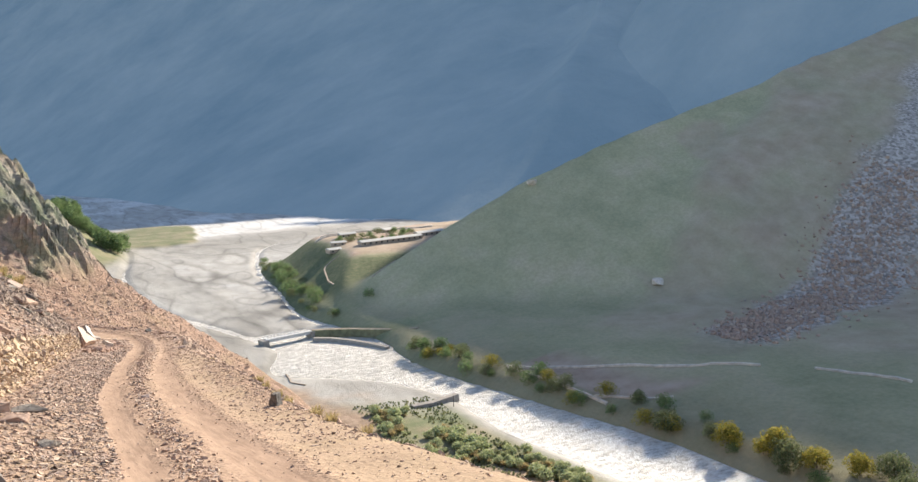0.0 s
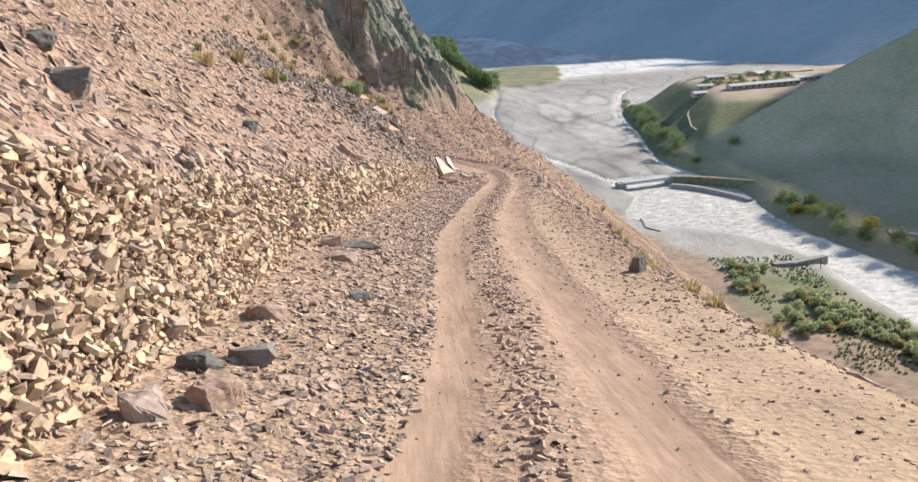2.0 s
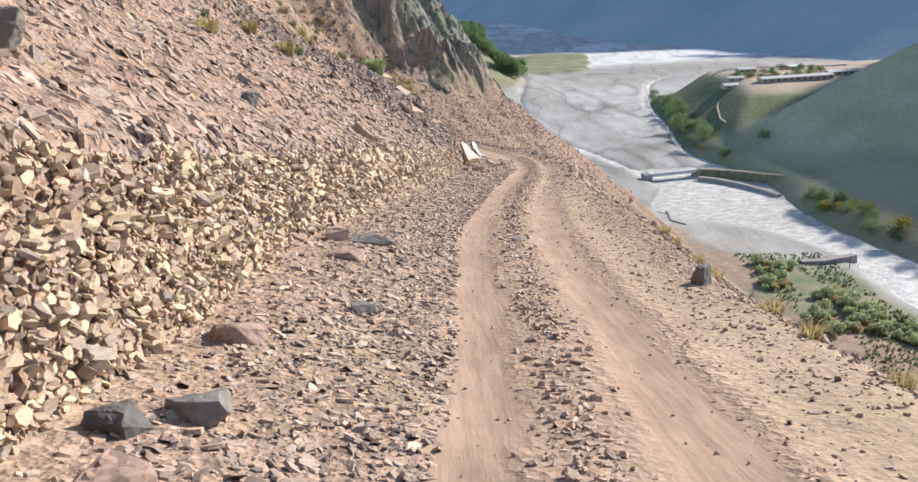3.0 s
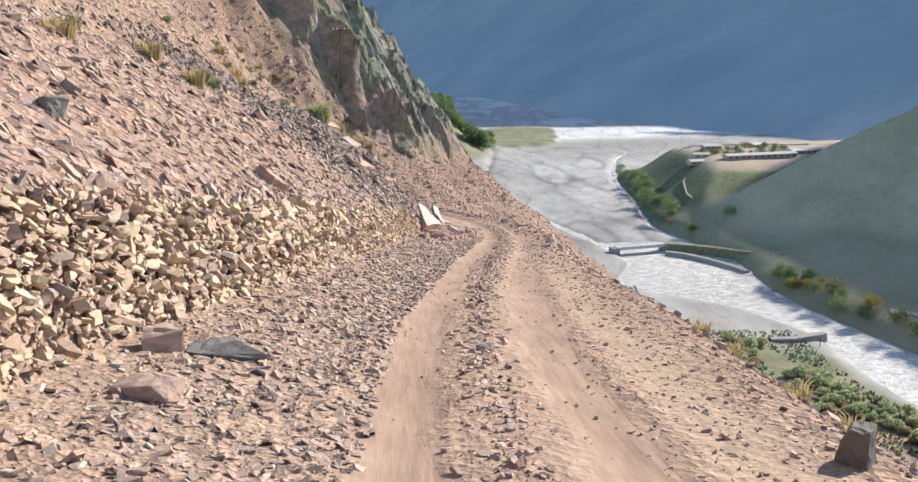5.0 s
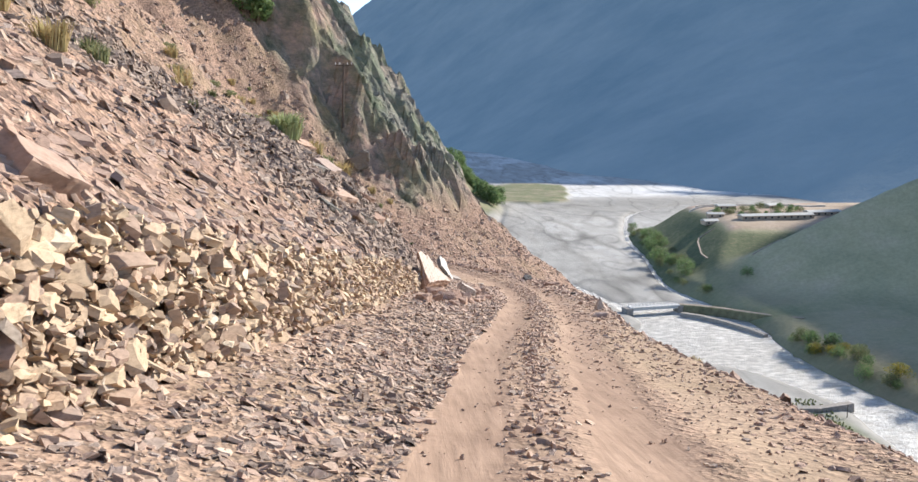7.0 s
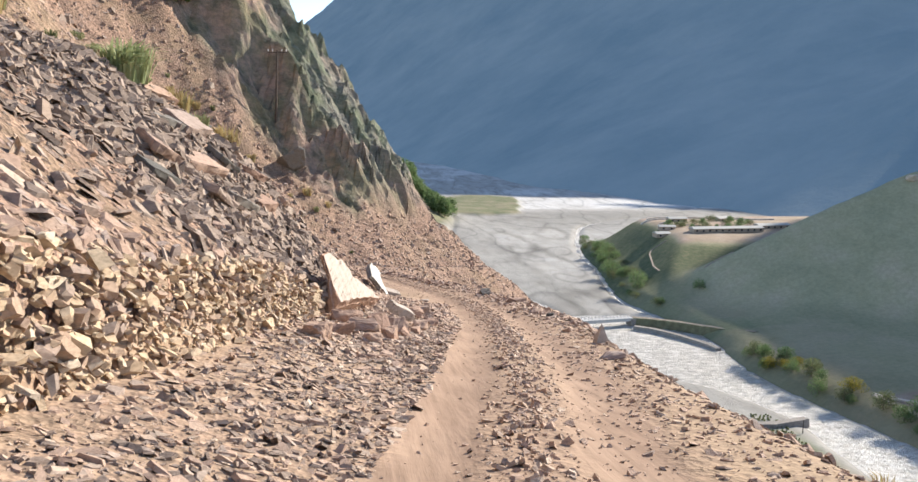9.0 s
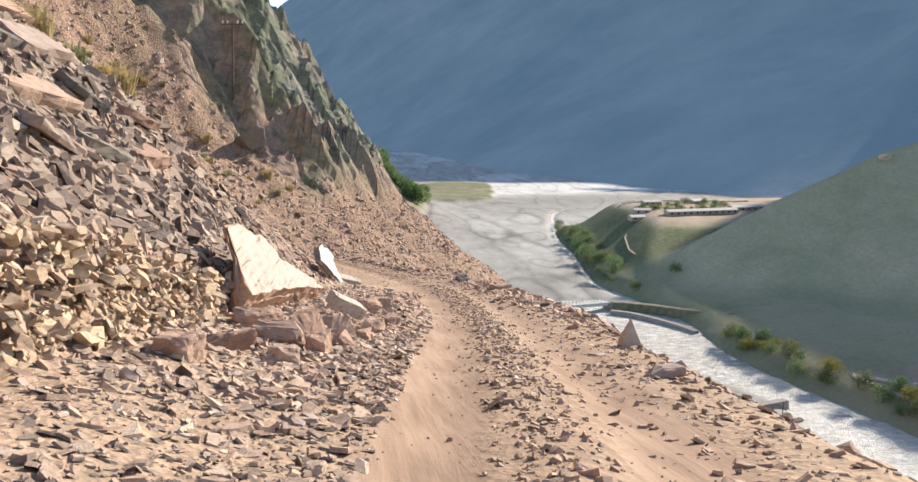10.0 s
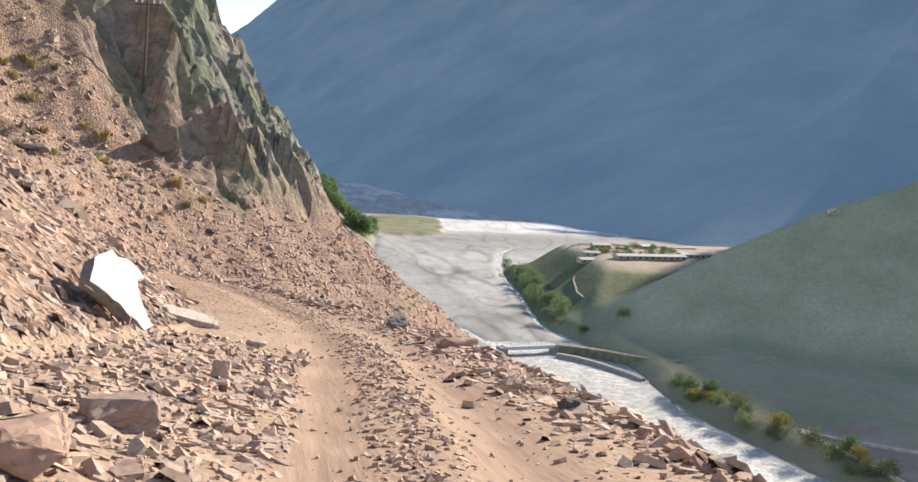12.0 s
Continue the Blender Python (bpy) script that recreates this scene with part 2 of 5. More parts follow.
hill_c = r.mix(r.attribute("scree"), hill_c, r.ramp(r.voronoi(0.6, out="Color"), [(0.2, (0.22, 0.19, 0.165)), (0.8, (0.50, 0.43, 0.38))]))
r.colour(r.mix(r.attribute("lush_shade"), hill_c, r.ramp(r.noise(0.35, 7, 0.7), [(0.35, (0.065, 0.082, 0.042)), (0.55, (0.11, 0.122, 0.062)), (0.7, (0.185, 0.16, 0.095))])))
r.bump(r.noise(0.35, 8, 0.7), 0.5, 1.0)
HILL = r.m

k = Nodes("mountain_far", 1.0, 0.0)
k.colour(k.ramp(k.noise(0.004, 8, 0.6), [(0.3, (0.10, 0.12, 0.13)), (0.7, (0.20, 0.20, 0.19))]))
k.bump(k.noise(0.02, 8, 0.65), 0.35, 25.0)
# blue glow adds the haze that lies before the far mountain
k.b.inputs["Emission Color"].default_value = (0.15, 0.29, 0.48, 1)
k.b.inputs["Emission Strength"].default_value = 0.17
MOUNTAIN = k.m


# ---- the near hillside with its road, in the road's frame ----
track_mid = curve([(-30, -1.0), (-8, 0.0), (0, 0.9), (7, 1.9), (11, 2.25), (18.7, 2.95), (24, 3.15), (30, 3.5), (37, 4.4), (43, 5.2), (48, 6.12), (55, 7.15), (62.8, 7.95), (72, 8.2), (80, 7.3), (92, 4.8), (105, 2.2), (112, 1.2), (118, 5.8), (126, 13.0), (135, 18.2), (146, 19.0), (170, 15), (220, 1)])
foot_left = curve([(-30, -3.0), (-8, -2.1), (0, -1.9), (10, -1.6), (20, -1.35), (24, -1.2), (34, 0.25), (42, 1.3), (50, 2.55), (56, 3.6), (64, 4.9), (72, 5.3), (80, 4.2), (92, 1.6), (105, -1.0), (112, 0.6), (118, 5.2), (126, 12.3), (135, 17.6), (146, 18.6), (170, 16), (195, 11), (220, 3)])
edge_right = curve([(-30, 3.4), (-8, 4.2), (0, 4.8), (10, 5.7), (18, 6.0), (26, 6.2), (32, 6.9), (39, 7.5), (46, 7.9), (51, 8.4), (55, 9.0), (60, 9.9), (67, 10.5), (79, 9.5), (92, 6.6), (105, 3.0), (112, 2.2), (118, 6.4), (126, 13.2), (135, 18.3), (146, 19.2), (170, 16.6), (195, 11.6), (220, 3.6)])
road_z = curve([(-30, 0.6), (-8, -0.1), (0, -0.4), (10, -0.9), (18, -1.2), (30, -1.12), (40, -1.18), (50, -1.26), (62, -1.28), (80, -0.98), (92, -0.55), (105, -0.4), (120, -0.2), (135, 0.2), (170, 1.0), (220, 2.0)])
wall_high = curve([(-30, 2.6), (0, 2.6), (14, 2.55), (18, 2.42), (22, 2.25), (28, 1.95), (34, 1.9), (40, 1.65), (46, 1.5), (52, 1.3), (57, 0.8), (64, 0.4), (72, 0.2), (80, 0.15), (220, 0.1)])
half_gauge = curve([(-30, 1.0), (10, 1.02), (19, 0.95), (25, 0.94), (34, 0.86), (48, 0.82), (62, 0.78), (220, 0.78)])


def near_height(x, y):
    """Height of the hillside over the road's frame, and how far it is packed track and bare cliff."""
    xl, xr, z0, mid = foot_left(y), edge_right(y), road_z(y), track_mid(y)
    far = step(75, 118, y)
    xl = xl + step(82, 100, y) * 0.9 * fbm(x * 0.12 + 3, y * 0.22, 3, 13)
    xr = xr + step(82, 100, y) * 0.9 * fbm(x * 0.12, y * 0.22, 3, 14)
    d, e = np.maximum(xl - x, 0), np.maximum(x - xr, 0)
    wall = wall_high(y)
    # uphill: wall, scree, then rock that steepens
    up = wall * step(0.0, 0.55, d) + 0.70 * np.maximum(d - 0.4, 0) + 0.008 * np.maximum(d - 4, 0) ** 2 * (1 - far)
    # the heap of blocks that has slid down to the end of the wall
    up = up + 1.35 * np.exp(-((y - 58) / 4.8) ** 2) * step(0.4, 3.2, d) * (1 - 0.9 * step(5.0, 9.0, d)) - 0.5 * step(4, 8, d) * step(28, 40, y)
    up_far = 0.78 * d + 0.42 * np.maximum(d - 6, 0) + 0.12 * np.maximum(d - 15, 0)
    up = up * (1 - far) + up_far * far
    up = np.minimum(up, 0.9 * d + 34 + 0.35 * d)
    # rubble apron at the wall's foot
    apron = 0.38 * step(mid - 1.15, xl - 0.1, x) * (1 - step(60, 75, y)) * (x > xl - 0.3)
    # downhill shoulder
    down_far = 0.85 * (np.sqrt(np.maximum(e - 0.2, 0) ** 2 + 1.5) - 1.225)
    down = 0.92 * (np.sqrt(np.maximum(e - 0.15, 0) ** 2 + 0.7) - 0.837)
    down = down * (1 - step(70, 100, y)) + down_far * step(70, 100, y)
    down = down - 0.18 * np.exp(-((e - 0.2) / 0.5) ** 2) * step(40, 52, y) * (1 - far)
    z = z0 + up + apron * (d <= 0.3) - down
    # tracks and centre strip
    u, hg = x - mid, half_gauge(y)
    ruts = np.exp(-((np.abs(u) - hg) / 0.36) ** 2)
    on_road = (d <= 0) & (e <= 0)
    z = z - (0.04 + 0.035 * step(40, 52, y)) * ruts * on_road + 0.02 * np.exp(-(u / 0.35) ** 2) * on_road
    z = z + 0.03 * fbm(x * 1.6, y * 1.3, 4, 3) * (0.4 + 0.6 * (1 - ruts))
    # broken ground off the road
    off = step(0.3, 5.0, d) + step(0.6, 6.0, e)
    z = z + off * (0.25 * fbm(x * 0.45, y * 0.45, 4, 11) + 0.10 * fbm(x * 2.1, y * 2.1, 3, 21))
    z = z + step(6, 12, d) * step(40, 60, y) * (0.55 * np.maximum(ridged(x * 0.16, y * 0.10, 3, 23), 0) + 0.3 * ridged(x * 0.5, y * 0.35, 3, 25) + 0.22 * step(60, 80, y) * ridged(x * 1.2, y * 0.8, 3, 27))
    rock = step(4.5, 9.0, d + 2.0 * fbm(x * 0.15, y * 0.15, 3, 5) - 0.10 * np.maximum(128 - y, 0)) * step(122.0, 124.5, y + 0.8 * fbm(x * 0.2, y * 0.2, 2, 8) - 0.10 * (d - 12))
    warp = y + 2.4 * fbm(x * 0.06, y * 0.06, 3, 33) + 0.6 * fbm(x * 0.3, y * 0.3, 2, 35)
    # fluted rock: ribs whose steep sides face back up the road
    rib = lambda t: 1 - (t - np.floor(t)) ** 0.8
    big, fine = warp * 0.15, warp * 0.41 + 0.05 * x
    z = z + rock * (1.7 * (rib(big) - 0.5) * (0.5 + lattice(np.floor(big), 0 * big, 3)) + 0.6 * (rib(fine) - 0.5) * (0.4 + lattice(np.floor(fine), 0 * fine, 5)))
    z = z + rock * (1.1 * ridged(x * 0.10 + 0.03 * y, y * 0.23 - 0.05 * x, 5, 37) + 0.35 * ridged(x * 0.45, y * 0.9, 4, 39))
    # split blocks, long down the slope
    for many, tall, key in ((0.55, 1.5, 51), (1.25, 0.75, 57), (2.4, 0.35, 59)):
        row = np.floor(warp * many)
        z = z + rock * tall * (lattice(row, np.floor(x * many * 0.42 + 0.35 * y * many + 3.1 * lattice(row, 0 * row, key)), key) - 0.5)
    # a steep side of the cliff that faces back up the road
    z = z - 6.5 * (1 - step(124.0, 126.0, warp - 0.12 * (d - 10))) * step(6, 15, d) * far
    wobble = 0.12 * fbm(x * 0.8, y * 0.5, 3, 15)
    packed = np.clip(1.2 * np.exp(-((np.abs(u) - hg - 0.08 * (u > 0) + wobble) / 0.50) ** 4), 0, 1) * (d <= 0)
    packed = np.maximum(packed, 0.55 * step(42, 58, y) * (d <= 0) * (e <= 0) * (1 - step(1.8, 2.7, np.abs(u) + wobble)))
    packed = np.maximum(packed, 0.45 * (d <= 0) * (e <= 0) * (1 - step(0.6, 1.0, np.abs(u) + wobble)))
    rim = 0.4 - 1.4 * step(16, 28, y) * (1 - step(34, 44, y))
    sand = np.clip(step(1.25, 1.9, u - hg + 0.8) * (1 - step(rim, rim + 1.2, x - xr + 3 * wobble)), 0, 1)
    sand = np.maximum(sand, (0.45 + 0.4 * step(38, 50, y)) * (d <= 0.2) * (e <= 0))
    sand = sand * (1 - step(72, 88, y))
    return z, packed, rock, sand


rows_y = np.concatenate([np.arange(-14, 78, 0.28), np.arange(78, 108, 0.4), np.arange(108, 145, 0.25), np.arange(145, 165, 0.6), np.arange(165, 225, 2.0)])
cols_left = np.concatenate([-np.geomspace(1.0, 52, 190)[::-1], np.linspace(-0.92, 0, 12)])
cols_road = np.linspace(0, 1, 46)[1:]
cols_right = np.concatenate([np.linspace(0.2, 4, 16), np.geomspace(4.3, 170, 48)])
Y = np.repeat(rows_y[:, None], len(cols_left) + len(cols_road) + len(cols_right), 1)
XL, XR = foot_left(rows_y)[:, None], edge_right(rows_y)[:, None]
X = np.concatenate([XL + cols_left, XL + (XR - XL) * cols_road, XR + cols_right], 1)
Z, PACKED, ROCK, SAND = near_height(X, Y)
grid = to_world(np.stack([X, Y, Z], -1).reshape(-1, 3)).reshape(*X.shape, 3)
hillside = sheet("hillside", grid, HILLSIDE, True, {"track": PACKED, "rock": ROCK, "sand": SAND})
edgy = (ROCK[:-1, :-1] + ROCK[1:, 1:]) / 2 > 0.45
hillside.data.polygons.foreach_set("use_smooth", ~edgy.reshape(-1))
tagged(hillside, "steep scree hillside with a dusty two-track dirt road cut into it", "hillside", kind="structure")

# ---- valley floor ----
RIVER = -97.0
bank_right = curve([(-2000, 185), (0, 180), (100, 179), (163, 176), (195, 174.5), (217, 171.5), (240, 166.5), (267, 161), (296, 155), (336, 150), (378, 154), (420, 150), (467, 142), (503, 146), (558, 155), (628, 163), (711, 181), (800, 215), (880, 300), (960, 390), (1100, 480), (4500, 900)])
bank_left = curve([(-2000, 150), (0, 150), (100, 148), (189, 144), (211, 141), (227, 139), (254, 138), (272, 140), (284, 139), (292, 137), (308, 131), (322, 123), (332, 113), (346, 98), (396, 106), (440, 98), (520, 78), (700, 72), (800, 88), (860, 92), (940, 60), (1050, 20), (4500, -200)])


def valley_height(x, y):
    bl, br = bank_left(y), bank_right(y)
    inside = np.minimum(x - bl, br - x)
    delta = step(418, 470, y + 40 * fbm(x * 0.02, y * 0.012, 3, 45))
    base = RIVER - 1.3 * step(-3, 4, inside) + 1.4 * (1 - step(-6, 2, inside)) + 1.2 * (1 - step(-40, -5, inside))
    bars = RIVER + 1.15 + 0.75 * fbm(x * 0.02 + 0.6 * fbm(x * 0.01, y * 0.006, 2, 43), y * 0.008, 4, 41)
    bars = bars + 1.8 * step(960, 1100, y)
    z = base * (1 - delta * step(0, 6, inside)) + bars * delta * step(0, 6, inside)
    z = z + 0.25 * fbm(x * 0.08, y * 0.08, 4, 47)
    # the far field, a low green island
    field = np.exp(-((x - 134 - 0.17 * (y - 975)) / 50) ** 4 - ((y - 975) / 108) ** 4)
    field = step(0.3, 0.5, field + 0.10 * fbm(x * 0.04, y * 0.03, 3, 57))
    z = z + 2.0 * field
    # wooded slope that comes down to the field
    wood = np.exp(-((x - 36) / 34) ** 2 - ((y - 860) / 75) ** 2)
    z = z + 46 * wood
    field = np.clip(field + step(0.02, 0.12, wood), 0, 1)
    green = (1 - step(-9, -3, inside)) * (1 - step(258, 300, y + 0.5 * (x - 110))) + field
    earth = (1 - step(-44, -26, inside - 12 * (1 - step(200, 225, y)) + 10 * fbm(x * 0.06, y * 0.06, 3, 53))) * (y < 330)
    # bars: pale tops, darker silty rims and channels
    bank = fbm(x * 0.016 + 0.8 * fbm(x * 0.008, y * 0.005, 2, 43), y * 0.007, 4, 49)
    rims = np.exp(-((bank - 0.12) / 0.05) ** 2) + 0.8 * np.exp(-((bank + 0.18) / 0.05) ** 2) + 0.7 * np.exp(-((bank - 0.36) / 0.05) ** 2)
    rims, tops = 0.45 * rims, 0.0
    for cx, cy, rx, ry, skew, soft_ in ((121, 700, 13, 58, 0.0, 0.24), (131, 548, 21, 88, -0.06, 0.17), (166, 742, 13, 44, 0.1, 0.24), (122, 455, 12, 40, 0.0, 0.25)):
        q = np.hypot((x - cx - skew * (y - cy)) / rx, (y - cy) / ry) + 0.38 * fbm(x * 0.05, y * 0.018, 4, 55)
        rims = rims + np.exp(-((q - 1) / soft_) ** 2) * (0.55 + 0.45 * step(-0.5, 0.5, (x - cx) / rx))
        tops = tops + 0.14 * (1 - step(0.8, 1.0, q))
    # paler gravel from y 890, darkened past 1020 to paint in mountain shade
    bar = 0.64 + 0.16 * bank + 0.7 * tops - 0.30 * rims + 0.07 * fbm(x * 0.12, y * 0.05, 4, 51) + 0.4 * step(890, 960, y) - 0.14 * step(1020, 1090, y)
    return z, np.clip(green, 0, 1), np.clip(bar, 0, 1), np.clip(earth, 0, 1)


gx = np.concatenate([-np.geomspace(60, 4400, 26)[::-1], np.arange(-55, 60, 6.0), np.arange(60, 240, 2.5), np.arange(240, 520, 6.0), np.geomspace(525, 4400, 26)])
gy = np.concatenate([-np.geomspace(30, 4400, 22)[::-1], np.arange(-20, 480, 4.5), np.arange(484, 1000, 5.0), np.geomspace(1006, 4600, 70)])
GX, GY = np.meshgrid(gx, gy)
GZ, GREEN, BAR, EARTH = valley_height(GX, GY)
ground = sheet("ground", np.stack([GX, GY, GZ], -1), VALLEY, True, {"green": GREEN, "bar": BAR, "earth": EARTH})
tagged(ground, "pale grey gravel valley floor with braided bars and grassy banks", "valley floor", kind="structure")
wy = np.concatenate([np.arange(-800, 700, 20.0), np.geomspace(700, 4300, 40)])
wx = np.linspace(-0.06, 1.06, 24)
water_grid = np.stack([bank_left(wy)[:, None] + (bank_right(wy) - bank_left(wy))[:, None] * wx, np.repeat(wy[:, None], 24, 1), np.full((len(wy), 24), RIVER)], -1)
water = sheet("water", water_grid, WATER)
tagged(water, "silty pale grey river glittering in the sun", "river", kind="structure")

# ---- hill across the river, with its terrace ----


def hill_height(x, y):
    br = bank_right(y)
    off = x - br
    # flat shelf beside the water, then the slope
    shelf = -97.5 + 5.5 * step(-2, 9, off) + 2.5 * step(10, 80, off) - 16 * step(655, 715, y)
    # one long slope that starts behind the field wall, with its crest on y = 450
    north = np.maximum(y - 450, 0)
    crest = np.interp(x, [150, 217, 250, 285, 350, 465, 543, 657, 1500], [-84, -57, -43, -30, -9, 21, 38, 68, 290])
    foot = 281 + (114 + 0.28 * (x - 217) - 0.73 * (x - 163)) / 0.68
    grade = (crest + 89) / np.maximum(450 - foot, 20)
    spur = -89 + grade * 7 * np.logaddexp(0, (np.minimum(y, 450) - foot) / 7) - 0.55 * north
    ramp_ = np.minimum(off / 44, (y - 395) / 120)
    terrace = -98 + 28 * np.clip(ramp_, 0, 1) - 1.2 * np.exp(-((ramp_ - 1) / 0.12) ** 2)
    terrace = terrace - 60 * step(645, 715, y) - 3.0 * step(590, 650, y)
    cap = -97 + 0.62 * np.maximum(off, -5)
    spur = -6 * np.logaddexp(-spur / 6, -cap / 6)
    z = np.maximum(shelf, spur)
    z = np.where(off > 0, 2.5 * np.logaddexp(z / 2.5, terrace / 2.5), z)
    rough = step(8, 60, off)
    on_spur = step(-6, 8, spur - np.maximum(shelf, terrace))
    z = z + rough * on_spur * (1.5 * ridged(x * 0.009, y * 0.009, 3, 61) + 0.8 * fbm(x * 0.05, y * 0.05, 4, 67)) + 0.5 * rough * fbm(x * 0.05, y * 0.05, 3, 69)
    z = z - 4.0 * (1 - step(-6, -1, off))
    bare = step(0.25, 0.6, fbm(x * 0.02, y * 0.02, 3, 71)) * 0.5 + step(0.85, 1.0, ramp_) * step(0, 8, terrace - spur) * 0.8
    # a fan of scree, and the browner face beside it
    along = np.clip((x - 245) / 215, -0.2, 1.6)
    mid = 255 + 62 * along - 4 * np.sin(3 * along)
    scree = step(0.0, 0.35, 1 - np.abs(y - mid + 9 * fbm(x * 0.03, y * 0.03, 3, 73)) / (13 + 22 * along)) * step(240, 275, x)
    face = step(-9, 9, 0.44 * (x - 296) - 0.9 * (y - 348) + 8 * fbm(x * 0.02, y * 0.02, 2, 75)) * step(225, 290, x + 0.6 * (y - 240))
    z = z + 5.0 * face * on_spur * step(0, 40, spur + 89)
    bare = np.maximum(bare, 0.75 * face * (0.7 + 0.3 * fbm(x * 0.05, y * 0.05, 3, 79)))
    # ploughed reddish field between the walls
    inner = np.interp(y, [218, 232, 254, 289], [192, 176, 173, 169])
    field = step(-1, 2, x - inner) * (1 - step(14, 34, x - inner)) * step(214, 224, y) * (1 - step(286, 290, y))
    bare = np.maximum(bare, field)
    # scrub green, spread over the terrace bank to paint in its shade too
    lush_shade = (1 - on_spur) * np.where(y < 380, 0.75, 0.97 * (1 - step(0.85, 1.0, ramp_))) * (0.75 + 0.25 * fbm(x * 0.03, y * 0.03, 3, 77))
    lush_shade = np.maximum(lush_shade, 0.95 * step(452, 472, y) * (1 - step(0.86, 0.99, ramp_)) * (off > 0) * (spur < -48))
    bare = np.maximum(bare, 0.55 * (1 - on_spur) * (y < 380) * (1 - step(20, 60, off)))
    lush_shade = lush_shade * (1 - 0.85 * field) * (1 - 0.8 * face)
    return z, np.clip(bare * (1 - 0.6 * lush_shade), 0, 1), np.clip(scree, 0, 1), np.clip(lush_shade, 0, 1)


hx = np.concatenate([np.arange(135, 420, 3.0), np.geomspace(424, 1500, 60)])
hy = np.concatenate([-np.geomspace(20, 1200, 30)[::-1], np.arange(-15, 760, 3.2), np.geomspace(764, 1100, 20)])
HX, HY = np.meshgrid(hx, hy)
HZ, BARE, SCREE, LUSH_SHADE = hill_height(HX, HY)
hill = sheet("hill", np.stack([HX, HY, HZ], -1), HILL, True, {"bare": BARE, "scree": SCREE, "lush_shade": LUSH_SHADE})
tagged(hill, "shaded olive-brown hillside with a terrace above the river bank", "hill", kind="structure")

# ---- far mountain ----
def mountain_sheet(name, foot, height, depth, seed, label, rugged=0.08):
    """A long slope that rises from a line of foot points, away from the valley."""
    p = np.array(foot, float)
    seg = np.r_[0, np.cumsum(np.hypot(*np.diff(p, axis=0).T))]
    s = np.linspace(0, seg[-1], 200)
    fx, fy = np.interp(s, seg, p[:, 0]), np.interp(s, seg, p[:, 1])
    sx, sy = fx.copy(), fy.copy()
    for _ in range(400):
        sx[1:-1], sy[1:-1] = (sx[:-2] + sx[2:]) / 2, (sy[:-2] + sy[2:]) / 2
    tx, ty = np.gradient(sx), np.gradient(sy)
    n = np.hypot(tx, ty)
    nx, ny = ty / n, -tx / n
    q = np.linspace(0, 1, 110)
    hh = np.interp(s, seg, height)
    gx_, gy_ = fx[:, None] + nx[:, None] * q * depth, fy[:, None] + ny[:, None] * q * depth
    z = -100 + hh[:, None] * q * (0.8 + 0.2 * q)
    z = z + (q * (1 - 0.5 * q)) * hh[:, None] * rugged * ridged(gx_ * 0.0013, gy_ * 0.0016, 5, seed) + 12 * q * fbm(gx_ * 0.01, gy_ * 0.01, 4, seed + 9)
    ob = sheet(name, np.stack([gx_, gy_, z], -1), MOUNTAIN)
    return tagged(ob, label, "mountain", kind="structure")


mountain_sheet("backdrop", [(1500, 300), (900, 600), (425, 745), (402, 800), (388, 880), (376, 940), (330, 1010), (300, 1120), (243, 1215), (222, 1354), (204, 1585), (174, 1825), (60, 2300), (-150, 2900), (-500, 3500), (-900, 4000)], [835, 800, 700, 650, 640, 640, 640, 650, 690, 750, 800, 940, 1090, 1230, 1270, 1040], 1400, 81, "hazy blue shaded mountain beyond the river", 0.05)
# ridge added to throw its shadow over the hill's shelf by the river
mountain_sheet("backdrop", [(820, 60), (740, 400), (712, 560), (702, 660), (694, 760), (686, 860), (676, 960), (667, 1065), (659, 1150), (650, 1240)], [640, 625, 615, 615, 615, 615, 615, 610, 470, 200], 480, 87, "hazy shaded mountain shoulder added behind the hill to shade its shelf", 0.02)


# ---- stone materials ----
def stone_material(name, stops, source, rough=0.9, grain=14.0):
    n = Nodes(name, rough, 0.25)
    base = n.ramp(n.island() if source == "island" else n.each(), stops)
    veins = n.ramp(n.noise(grain, 6, 0.65, (1.0, 1.0, 2.2)), [(0.3, (0.60, 0.58, 0.56)), (0.5, (0.95, 0.94, 0.92)), (0.7, (1.14, 1.12, 1.1))])
    n.colour(n.mix(0.85, base, veins, "MULTIPLY"))
    n.bump(n.noise(grain * 1.3, 8, 0.75), 0.6, 0.035)
    return n.m


BUFF = [(0.0, (0.332, 0.239, 0.165)), (0.2, (0.486, 0.365, 0.251)), (0.45, (0.600, 0.466, 0.320)), (0.62, (0.441, 0.318, 0.229)), (0.8, (0.398, 0.285, 0.217)), (0.92, (0.298, 0.235, 0.196)), (1.0, (0.643, 0.534, 0.402))]
MAUVE = [(0.0, (0.298, 0.208, 0.164)), (0.25, (0.415, 0.286, 0.216)), (0.5, (0.370, 0.260, 0.205)), (0.7, (0.470, 0.343, 0.257)), (0.86, (0.309, 0.242, 0.214)), (1.0, (0.544, 0.420, 0.324))]
SANDY = [(0.0, (0.341, 0.243, 0.188)), (0.25, (0.475, 0.334, 0.250)), (0.5, (0.424, 0.303, 0.236)), (0.7, (0.541, 0.399, 0.296)), (0.86, (0.358, 0.283, 0.240)), (1.0, (0.628, 0.487, 0.371))]
